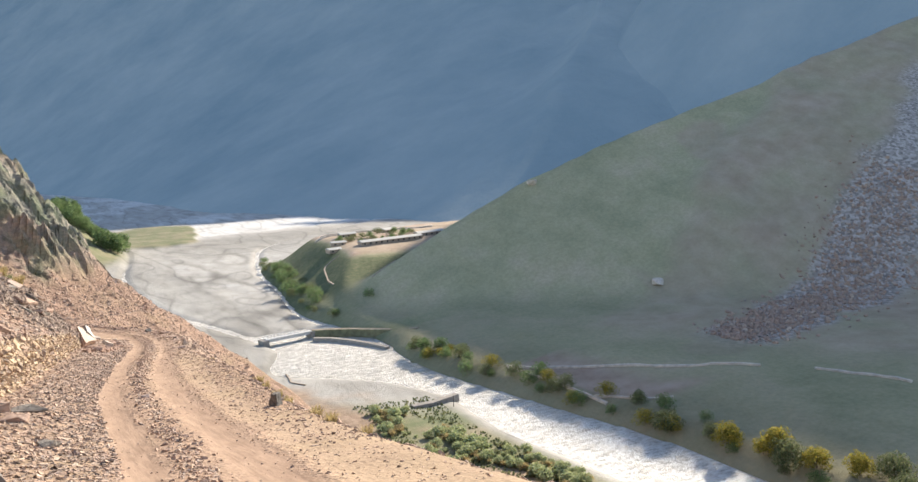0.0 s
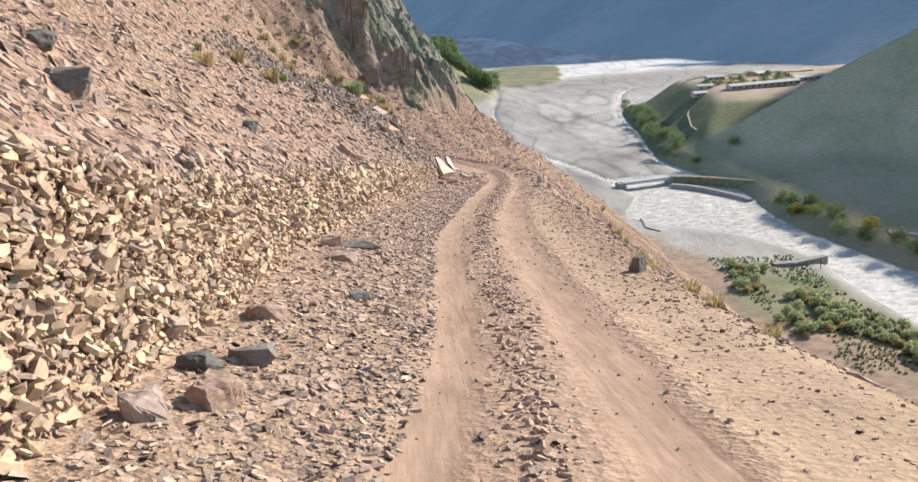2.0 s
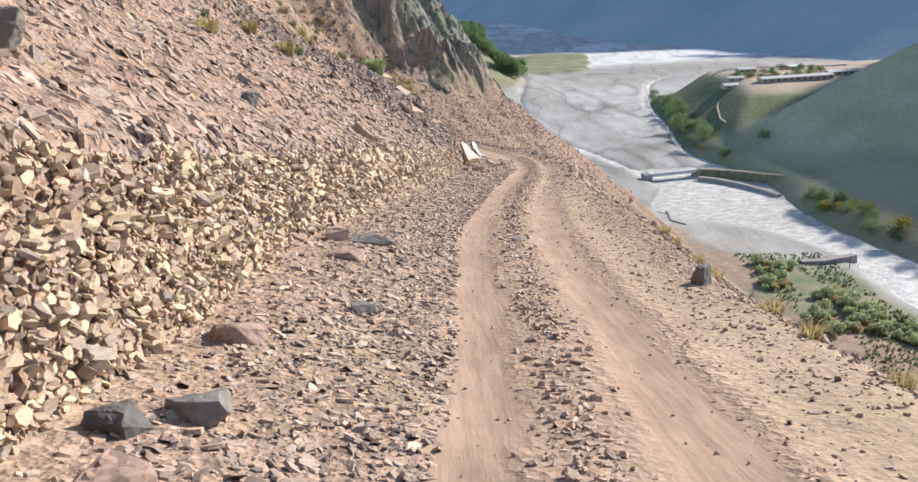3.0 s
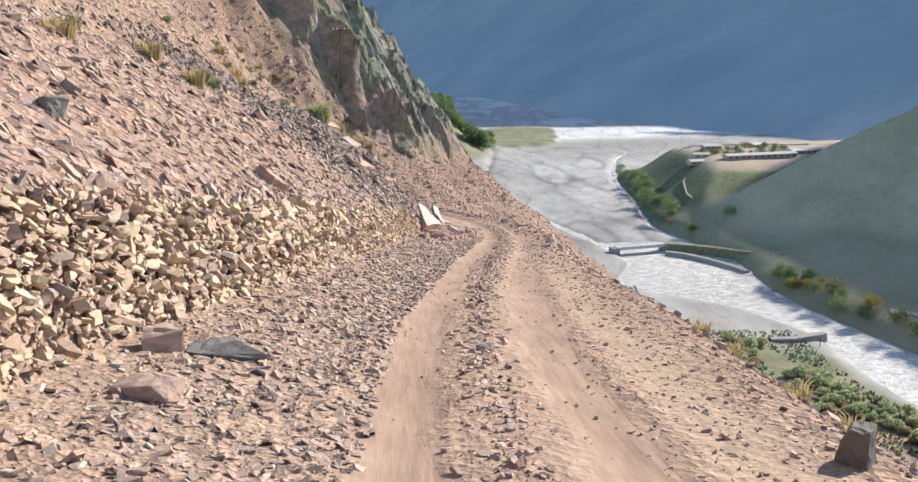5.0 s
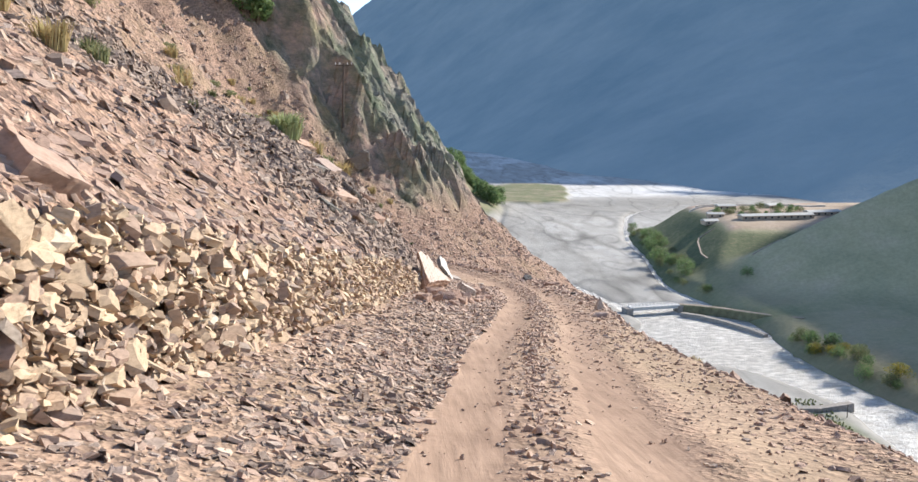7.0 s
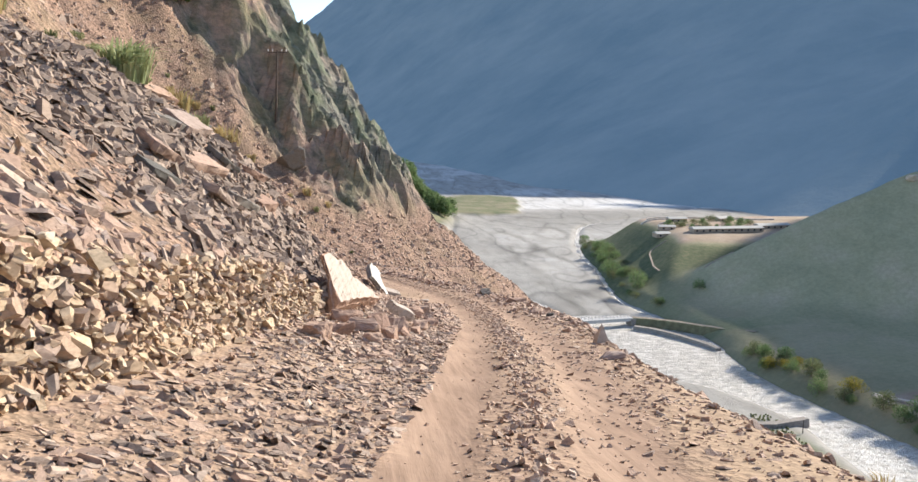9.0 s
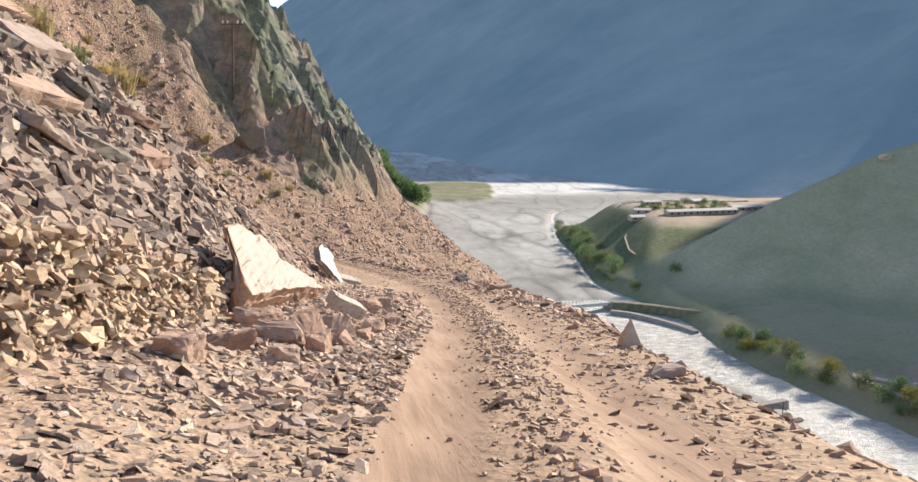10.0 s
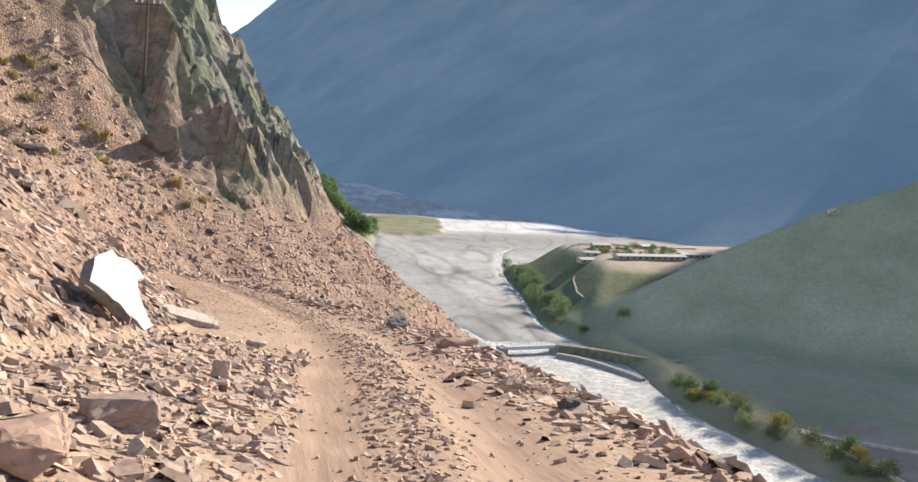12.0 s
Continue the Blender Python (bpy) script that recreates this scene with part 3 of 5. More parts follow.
GREY = [(0.0, (0.191, 0.146, 0.120)), (0.35, (0.295, 0.223, 0.177)), (0.65, (0.374, 0.284, 0.224)), (0.85, (0.235, 0.183, 0.150)), (1.0, (0.487, 0.381, 0.301))]
# slate greys held dark to carry the blocks' shaded near sides
SLATE_SHADE = [(0.0, (0.10, 0.095, 0.085)), (0.4, (0.17, 0.155, 0.138)), (0.75, (0.24, 0.215, 0.185)), (1.0, (0.15, 0.14, 0.13))]
WALL_STONES, WALL_STONE = stone_material("wall_stones", BUFF, "island"), stone_material("wall_stone", BUFF, "each")
RUBBLE_STONES = stone_material("rubble_stones", SANDY, "island")
SCREE_STONES, TALUS_STONES = stone_material("scree_stones", MAUVE, "island"), stone_material("talus_stones", GREY, "island")
BOULDER = stone_material("boulder_stone", MAUVE, "each", 0.88, 5.0)
RED_BROWN = [(0.0, (0.28, 0.18, 0.135)), (0.4, (0.38, 0.25, 0.185)), (0.75, (0.46, 0.32, 0.24)), (1.0, (0.34, 0.24, 0.19))]
FALLEN = stone_material("fallen_block_stone", RED_BROWN, "each", 0.9, 7.0)
DARK_BOULDER = stone_material("dark_boulder_stone", SLATE_SHADE, "each", 0.88, 5.0)
s_ = Nodes("pale_slab", 0.8, 0.3)
strata = s_.ramp(s_.noise(2.0, 8, 0.65, (5.0, 0.35, 7.0)), [(0.33, (0.15, 0.115, 0.09)), (0.42, (0.36, 0.30, 0.25)), (0.7, (0.45, 0.38, 0.32))])
s_.colour(strata)
s_.bump(s_.noise(2.0, 8, 0.65, (5.0, 0.35, 7.0)), 0.4, 0.03)
PALE_SLAB = s_.m
s_ = Nodes("white_slab", 0.6, 0.4)
s_.colour(s_.ramp(s_.noise(4.0, 7, 0.65), [(0.3, (0.28, 0.255, 0.225)), (0.5, (0.40, 0.375, 0.34)), (0.7, (0.48, 0.455, 0.42))]))
s_.bump(s_.noise(9.0, 7, 0.65), 0.3, 0.02)
WHITE_SLAB = s_.m

# ---- stones: broken plates, each kind on one pattern of faces ----
def plate_faces(sides):
    return [tuple(range(sides - 1, -1, -1)), tuple(range(sides, 2 * sides))] + [(i, (i + 1) % sides, sides + (i + 1) % sides, sides + i) for i in range(sides)]


def plate_points(r, sides, narrow, tilt_most):
    a = np.sort(np.linspace(0, 2 * math.pi, sides, endpoint=False) + r.uniform(-2.1, 2.1, sides) / sides)
    rad = r.uniform(0.58, 1.1, sides)
    low = np.stack([np.cos(a) * rad, np.sin(a) * rad, -0.5 + r.uniform(-0.12, 0.12, sides)], 1)
    k = r.uniform(narrow, 1.02, sides)
    tilt = r.uniform(-tilt_most, tilt_most, 2)
    high = np.stack([np.cos(a) * rad * k + 0.5 * tilt[0], np.sin(a) * rad * k + 0.5 * tilt[1], 0.5 + r.uniform(-0.1, 0.1, sides) + tilt[0] * np.cos(a) + tilt[1] * np.sin(a)], 1)
    return np.concatenate([low, high])


SHARDS = np.stack([plate_points(rng, 5, 0.68, 0.2) for _ in range(40)])
PLATES = np.stack([plate_points(rng, 6, 0.7, 0.32) for _ in range(60)])


def frames(normals, spin):
    """Turn matrices whose third axis is the normal; spin: angles, or vectors square to the first axis."""
    n = normals / np.linalg.norm(normals, axis=1, keepdims=True)
    ref = spin if spin.ndim == 2 else np.stack([np.cos(spin), np.sin(spin), 0.1 + 0 * spin], 1)
    t = np.cross(ref, n)
    t = t / np.linalg.norm(t, axis=1, keepdims=True)
    return np.stack([t, np.cross(n, t), n], -1)


def stones(name, places, sizes, normals, material, parent=None, sunk=False, shapes=SHARDS, spin=None):
    """Many stones in one mesh. sizes: half length, half width, thickness."""
    n = len(places)
    turn = frames(normals, rng.uniform(0, 2 * math.pi, n) if spin is None else spin)
    local = shapes[rng.integers(0, len(shapes), n)] * sizes[:, None, :]
    verts = np.einsum("nij,nkj->nki", turn, local) + places[:, None, :]
    sides = shapes.shape[1] // 2
    flat, starts, at = [], [], 0
    for f in plate_faces(sides)[1 if sunk else 0:]:
        flat += list(f)
        starts.append(at)
        at += len(f)
    loops = (np.array(flat)[None, :] + 2 * sides * np.arange(n)[:, None]).reshape(-1)
    start = (np.array(starts)[None, :] + at * np.arange(n)[:, None]).reshape(-1)
    me = bpy.data.meshes.new(name)
    me.vertices.add(verts.shape[0] * verts.shape[1])
    me.vertices.foreach_set("co", verts.reshape(-1).astype(np.float32))
    me.loops.add(len(loops))
    me.loops.foreach_set("vertex_index", loops.astype(np.int32))
    me.polygons.add(len(start))
    me.polygons.foreach_set("loop_start", start.astype(np.int32))
    me.materials.append(material)
    me.update(calc_edges=True)
    me.polygons.foreach_set("use_smooth", np.zeros(len(start), bool))
    ob = new(name, me)
    ob.parent = parent
    return ob


def near_place(x, y, lift=0.0):
    """World places and surface normals on the near hillside."""
    z = near_height(x, y)[0]
    d = 0.12
    n = np.stack([-(near_height(x + d, y)[0] - z) / d, -(near_height(x, y + d)[0] - z) / d, np.ones_like(z)], 1)
    n = n / np.linalg.norm(n, axis=1, keepdims=True)
    return to_world(np.stack([x, y, z], 1) + lift * n if np.isscalar(lift) else np.stack([x, y, z], 1) + lift[:, None] * n), n @ SLOPE_NP[:3, :3].T


def scatter(name, x, y, half, flat, lean, material, label, category, sink=0.25, fabric=None):
    """Stones strewn over the near hillside. half: their half lengths."""
    n = len(x)
    places, normals = near_place(x, y)
    sizes = np.stack([half, half * rng.uniform(0.32, 0.85, n), 2 * half * flat * rng.uniform(0.6, 1.5, n)], 1)
    places = places + normals * (sizes[:, 2] * (0.5 - sink))[:, None]
    spin = None if fabric is None else fabric + rng.normal(0, 0.45, n)
    ob = stones(name, places, sizes, normals + rng.normal(0, lean, (n, 3)), material, sunk=True, spin=spin)
    return tagged(ob, label, category, kind="stuff")


def sized(n, lo, hi, power=2.2):
    return lo + (hi - lo) * rng.uniform(0, 1, n) ** power


# rubble at the wall's foot
n = 20000
y = rng.uniform(-4, 64, n)
f = rng.uniform(0, 1, n) ** 0.85
x = foot_left(y) + 0.1 + f * (track_mid(y) - 1.2 + 0.25 * step(54, 60, y) - foot_left(y) - 0.1)
scatter("rubble", x, y, sized(n, 0.02, 0.14, 3.0), 0.11, 0.30, RUBBLE_STONES, "loose angular rubble strewn between the stone wall and the wheel tracks", "rubble")
# greyer chips, thickest beside the inner wheel track
n = 13000
y = rng.uniform(4, 56, n)
f = rng.uniform(0, 1, n) ** 0.6
x = foot_left(y) + 0.3 + f * (track_mid(y) - 1.25 - foot_left(y) - 0.3)
scatter("slate_chips", x, y, sized(n, 0.02, 0.105, 2.6), 0.12, 0.34, TALUS_STONES, "grey-brown slate chips strewn thickly beside the wheel track", "rubble")
# loose stones round the fallen slab and along the foot of the slope beyond it
n = 4200
y = rng.uniform(49, 68, n)
x = foot_left(y) - 0.6 + 2.6 * rng.uniform(0, 1, n)
scatter("slab_rubble", x, y, sized(n, 0.03, 0.15, 2.4), 0.16, 0.34, RUBBLE_STONES, "loose flat stones heaped round the fallen slab", "rubble")
# centre strip
n = 6500
y = -2 + 74 * rng.uniform(0, 1, n) ** 1.7
x = track_mid(y) + np.clip(rng.normal(0, 0.2, n), -0.5, 0.5)
scatter("gravel", x, y, sized(n, 0.018, 0.10, 2.4), 0.2, 0.35, RUBBLE_STONES, "strip of broken gravel between the two wheel tracks", "gravel")
n = 5200
y = rng.uniform(38, 92, n)
x = track_mid(y) + rng.normal(0, 0.24, n) * (1 + 0.5 * step(60, 80, y))
scatter("gravel", x, y, sized(n, 0.012, 0.06, 2.6), 0.2, 0.35, RUBBLE_STONES, "strip of loose gravel along the crown of the road", "gravel")
# crumbs on the tracks and on the outer edge
n = 6000
y = rng.uniform(-6, 90, n)
x = foot_left(y) + 0.6 + rng.uniform(0, 1, n) * (edge_right(y) - foot_left(y) - 0.4)
scatter("pebbles", x, y, sized(n, 0.008, 0.036, 3.2), 0.45, 0.4, RUBBLE_STONES, "small stones lying about the dusty road", "pebbles")
n = 7500
y = rng.uniform(44, 104, n)
x = edge_right(y) + rng.normal(-0.1, 0.6, n)
scatter("edge_rubble", x, y, sized(n, 0.018, 0.11, 2.8) * (1 + 0.7 * step(60, 80, y)), 0.13, 0.28, RUBBLE_STONES, "broken stones heaped along the outer edge of the road", "rubble")
# flat slates heaped on the outer edge before the bend
n = 2600
y = rng.uniform(56, 79, n)
x = 10.75 - 0.012 * (y - 60) + rng.normal(0, 0.55, n) - 0.35 * rng.uniform(0, 1, n)
scatter("edge_slates", x, y, sized(n, 0.04, 0.24, 2.6), 0.12, 0.24, RUBBLE_STONES, "flat tan slates heaped along the outer edge before the bend", "rubble")
n = 4200
y = rng.uniform(8, 47, n)
x = edge_right(y) + 1.4 - 3.2 * rng.uniform(0, 1, n)
scatter("shoulder_stones", x, y, sized(n, 0.012, 0.06, 2.8), 0.18, 0.3, RUBBLE_STONES, "stones on the sandy outer shoulder of the road", "stones")
n = 6500
y = rng.uniform(10, 134, n)
x = edge_right(y) + 0.6 + 17 * rng.uniform(0, 1, n) ** 1.5
scatter("slope_stones", x, y, sized(n, 0.03, 0.2, 2.8), 0.22, 0.32, SCREE_STONES, "stones on the steep slope below the road", "stones")
n = 3600
y = rng.uniform(16, 44, n)
x = edge_right(y) - 1.1 + 2.8 * rng.uniform(0, 1, n) ** 0.7
scatter("edge_scree", x, y, sized(n, 0.015, 0.09, 2.8), 0.16, 0.3, SCREE_STONES, "purplish scree along the outer edge of the road", "scree")
# scree above the wall
n = 34000
y = 6 + 78 * rng.uniform(0, 1, n) ** 1.15
d = 0.45 + 16 * rng.uniform(0, 1, n) ** 1.5
keep = (np.abs(y - 54 + 0.3 * d) > 6.5) | (d > 9) | (rng.uniform(0, 1, n) < 0.3)
y, d = y[keep], d[keep]
n = len(y)
scatter("scree", foot_left(y) - d, y, sized(n, 0.035, 0.24, 2.4), 0.11, 0.30, SCREE_STONES, "pinkish brown slate scree on the slope above the wall", "scree", fabric=2.03)
n = 260
y = rng.uniform(4, 84, n)
d = 1.5 + 15 * rng.uniform(0, 1, n)
scatter("scree_blocks", foot_left(y) - d, y, sized(n, 0.14, 0.34, 2.0), 0.24, 0.3, TALUS_STONES, "scattered grey blocks lying on the scree", "rocks")
# coarse blocks on the upper slope
n = 2600
y = rng.uniform(48, 122, n)
d = 3 + 30 * rng.uniform(0, 1, n)
keep = fbm((foot_left(y) - d) * 0.12, y * 0.12, 3, 91) > -0.05
y, d = y[keep], d[keep]
scatter("slope_blocks", foot_left(y) - d, y, sized(len(y), 0.16, 0.62, 2.4), 0.18, 0.3, TALUS_STONES, "coarse angular blocks scattered over the upper slope", "rocks")
# a tongue of grey blocks that runs down to the road
n = 13000
k = rng.uniform(0, 1, n) ** 1.1
y = 55.0 - 3.5 * k + rng.normal(0, 3.3, n)
x = foot_left(y) - 0.5 - 9.0 * k + rng.normal(0, 0.3, n)
scatter("talus", x, y, sized(n, 0.045, 0.28, 2.5), 0.13, 0.42, TALUS_STONES, "tongue of coarse grey slate blocks spilling down the slope", "talus", fabric=2.2)
# the slope beyond the bend
n = 13000
y = rng.uniform(78, 140, n)
d = 26 * rng.uniform(0, 1, n) ** 1.4
keep = near_height(foot_left(y) - d, y)[2] < 0.35
y, d = y[keep], d[keep]
n = len(y)
scatter("far_scree", foot_left(y) - d, y, sized(n, 0.06, 0.36, 2.6), 0.2, 0.34, SCREE_STONES, "brown scree on the slope beyond the bend", "scree")

# rubble on the slope below the bend
n = 5500
y = rng.uniform(82, 142, n)
x = edge_right(y) - 0.8 + 15 * rng.uniform(0, 1, n) ** 1.6
scatter("bend_rubble", x, y, sized(n, 0.05, 0.34, 2.8), 0.2, 0.32, SCREE_STONES, "broken stones on the steep slope below the bend", "rubble")
# scree fan on the hill across the river
n = 5500
x = rng.uniform(255, 470, n)
y = 255 + 62 * (x - 245) / 215 + rng.normal(0, 0.5, n) * (13 + 22 * (x - 245) / 215)
z = hill_height(x, y)[0]
half = sized(n, 0.35, 1.7, 2.4)
fan = np.stack([x, y, z + 0.2 * half], 1)
tagged(stones("hill_scree", fan, np.stack([half, half * rng.uniform(0.5, 0.9, n), half * rng.uniform(0.5, 1.0, n)], 1), np.array([[-0.35, -0.4, 0.85]]) + rng.normal(0, 0.3, (n, 3)), SCREE_STONES), "long fan of pinkish scree on the shaded hill", "scree", kind="stuff")

# ---- boulders and slabs ----
def boulder_mesh(name, size, seed, material, points=20, bevel=0.03):
    r = np.random.default_rng(seed)
    bm = bmesh.new()
    for p in r.uniform(-1, 1, (points, 3)):
        p = p / max(np.abs(p).max(), 0.45)
        bm.verts.new((p[0] * size[0] / 2, p[1] * size[1] / 2, p[2] * size[2] / 2))
    hull = bmesh.ops.convex_hull(bm, input=bm.verts)
    bmesh.ops.delete(bm, geom=[v_ for v_ in bm.verts if not v_.link_faces], context="VERTS")
    bmesh.ops.bevel(bm, geom=bm.edges[:], offset=bevel * min(size), segments=1, affect="EDGES", clamp_overlap=True)
    bmesh.ops.triangulate(bm, faces=bm.faces[:])
    for _ in range(2):
        long_edges = [e_ for e_ in bm.edges if e_.calc_length() > 0.11 * max(size)]
        bmesh.ops.subdivide_edges(bm, edges=long_edges, cuts=1)
        bmesh.ops.triangulate(bm, faces=bm.faces[:])
    bmesh.ops.recalc_face_normals(bm, faces=bm.faces)
    bm.normal_update()
    for v_ in bm.verts:
        q = v_.co * (3.5 / max(size)) + Vector((seed * 1.7, seed * 0.9, 0))
        v_.co += v_.normal * min(size) * (0.06 * noise.noise(q) + 0.055 * noise.noise(q * 2.7) + 0.03 * noise.noise(q * 6.5))
    me = bpy.data.meshes.new(name)
    bm.to_mesh(me)
    bm.free()
    me.materials.append(material)
    return me


def at_near(x, y, lift=0.0):
    p = near_place(np.array([float(x)]), np.array([float(y)]))[0][0]
    return Vector((p[0], p[1], p[2] + lift))


def boulder(x, y, size, seed, label, material=BOULDER, turn=0.0, tip=0.0, sink=0.25, name="boulder", points=20):
    ob = new(name, boulder_mesh(name, size, seed, material, points))
    p = at_near(x, y, size[2] * (0.5 - sink))
    ob.matrix_world = pose(*p, tip, 0, turn)
    return tagged(ob, label, "boulder")


def slab_mesh(name, length, width, thick, seed, material, taper=0.0):
    """A split plate of rock with a ragged outline."""
    r = np.random.default_rng(seed)
    side = 26
    bm = bmesh.new()
    rings = []
    for lay, z in ((0.96, -thick), (1.0, -thick * 0.6), (1.0, -0.03), (0.985, 0.0)):
        ring = []
        rr = np.random.default_rng(seed + 1)
        for i in range(side):
            a = 2 * math.pi * i / side
            c, s = math.cos(a), math.sin(a)
            k = 1 / max(abs(c), abs(s)) * rr.uniform(0.92, 1.03)
            narrow = 1 - taper * (s * k + 1) / 2
            jag = r.uniform(-0.012, 0.012)
            ring.append(bm.verts.new((c * k * narrow * length / 2 * lay + jag, s * k * width / 2 * lay + jag, z + 0.02 * math.sin(3 * s * k) * width)))
        rings.append(ring)
    bm.faces.new(rings[0][::-1])
    bm.faces.new(rings[-1])
    for a, b in zip(rings, rings[1:]):
        for i in range(side):
            bm.faces.new((a[i], a[(i + 1) % side], b[(i + 1) % side], b[i]))
    bmesh.ops.triangulate(bm, faces=bm.faces[:])
    for _ in range(3):
        bmesh.ops.subdivide_edges(bm, edges=[e_ for e_ in bm.edges if e_.calc_length() > 0.13 * length], cuts=1)
        bmesh.ops.triangulate(bm, faces=bm.faces[:])
    bmesh.ops.recalc_face_normals(bm, faces=bm.faces)
    bm.normal_update()
    for v_ in bm.verts:
        q = Vector((v_.co.x * 7, v_.co.y * 1.6, v_.co.z * 3)) + Vector((seed * 1.3, 0, 0))
        v_.co += v_.normal * 0.012 * noise.noise(q) + Vector((noise.noise(v_.co * 3 + Vector((seed, 0, 0))), noise.noise(v_.co * 3 + Vector((0, seed, 0))), 0)) * 0.06 * width
    me = bpy.data.meshes.new(name)
    bm.to_mesh(me)
    bm.free()
    me.materials.append(material)
    return me


def slab(centre, along, across, length, width, thick, seed, label, material=PALE_SLAB, taper=0.0):
    """A plate with its top's middle at centre; along and across are directions in the road's frame."""
    ob = new("rock_plate", slab_mesh("rock_plate", length, width, thick, seed, material, taper))
    a = Vector(along).normalized()
    n = a.cross(Vector(across)).normalized()
    b = n.cross(a)
    m = Matrix((a, b, n)).transposed().to_4x4()
    m.translation = centre
    ob.matrix_world = SLOPE @ m
    return tagged(ob, label, "rock")


def split_plate(centre, along, across, outline, thick, seed, material, side_material, label, slope=0.0, wedge=None):
    """A plate split along its bedding: a flat face with the outline (along, across), broken edges in another colour."""
    r = np.random.default_rng(seed)
    rim = []
    for (a0, b0), (a1, b1) in zip(outline, outline[1:] + outline[:1]):
        cuts = max(1, int(math.hypot(a1 - a0, b1 - b0) / 0.16))
        for c in range(cuts):
            u = c / cuts
            rim.append((a0 + (a1 - a0) * u + r.normal(0, 0.012), b0 + (b1 - b0) * u + r.normal(0, 0.008)))
    bm = bmesh.new()
    rings = []
    for drop, shrink in ((0.0, 0.985), (0.02, 1.0), (0.34, 0.985), (0.4, 1.012), (0.7, 0.99), (1.0, 0.95)):
        rings.append([bm.verts.new((a * shrink + r.normal(0, 0.006), b * shrink + slope * drop * thick * (1.0 if not wedge else float(1 - step(-0.45, wedge, b))) + r.normal(0, 0.012), -drop * thick * (0.2 + 0.8 * float(1 - step(-0.45, wedge, b)) if wedge else 1.0) + 0.012 * r.normal())) for a, b in rim])
    n_ = len(rim)
    top = bm.faces.new(rings[0])
    for hi, lo in zip(rings, rings[1:]):
        for k_ in range(n_):
            f_ = bm.faces.new((hi[k_], lo[k_], lo[(k_ + 1) % n_], hi[(k_ + 1) % n_]))
            f_.material_index = 1
    bm.faces.new(rings[-1][::-1]).material_index = 1
    bmesh.ops.triangulate(bm, faces=bm.faces[:])
    for _ in range(3):
        bmesh.ops.subdivide_edges(bm, edges=[e_ for e_ in bm.edges if e_.calc_length() > 0.28], cuts=1)
        bmesh.ops.triangulate(bm, faces=bm.faces[:])
    bmesh.ops.recalc_face_normals(bm, faces=bm.faces)
    for v_ in bm.verts:
        # thin steps of bedding that run along the face
        v_.co.z += 0.016 * noise.noise(Vector((v_.co.x * 0.9, v_.co.y * 9, seed))) + 0.02 * noise.noise(v_.co * 2.3)
    me = bpy.data.meshes.new("rock_slab")
    bm.to_mesh(me)
    bm.free()
    me.materials.append(material)
    me.materials.append(side_material)
    ob = new("rock_slab", me)
    a = Vector(along).normalized()
    n = a.cross(Vector(across)).normalized()
    m = Matrix((a, n.cross(a), n)).transposed().to_4x4()
    m.translation = centre
    ob.matrix_world = SLOPE @ m
    return tagged(ob, label, "rock")


split_plate((3.81, 56.32, -0.19), (0.186, 0.982, -0.026), (-0.411, 0.102, 0.906), [(-2.0, 0.34), (-1.93, 0.66), (-1.1, 0.77), (-0.9, 0.67), (-0.2, 0.62), (0.43, 0.29), (1.0, 0.14), (2.35, -0.13), (3.24, -0.34), (1.6, -0.29), (-0.2, -0.31), (-2.15, -0.36), (-2.2, -0.15), (-2.05, 0.02)][::-1], 0.42, 5, PALE_SLAB, FALLEN, "large pale tilted rock slab propped on reddish fallen blocks", -0.5, 0.25)
# dark edge material paints in the white plate's shaded underside
split_plate((4.32, 65.63, 0.23), (0.517, 0.374, -0.77), (-0.071, 0.915, 0.397), [(-0.03, -0.23), (0.19, 0.56), (0.63, 0.95), (0.95, 1.1), (0.8, 0.69), (0.95, 0.4), (1.32, 0.13), (1.18, -0.22), (0.63, -0.38), (0.05, -0.8)][::-1], 0.16, 9, WHITE_SLAB, DARK_BOULDER, "bright white rock plate leaning on the rubble bank", -0.3)
slab((4.93, 56.05, -0.6), (0.9, 0.7, -0.42), (-0.4, 0.9, 0.3), 0.62, 0.42, 0.2, 12, "small pale rock plate beside the large slab")
slab((5.15, 70.4, -0.72), (0.9, 0.4, -0.2), (-0.3, 0.9, 0.3), 1.1, 0.5, 0.16, 15, "pale flat stone lying at the foot of the bank")

PILE = "reddish brown fallen block under the tilted slab"
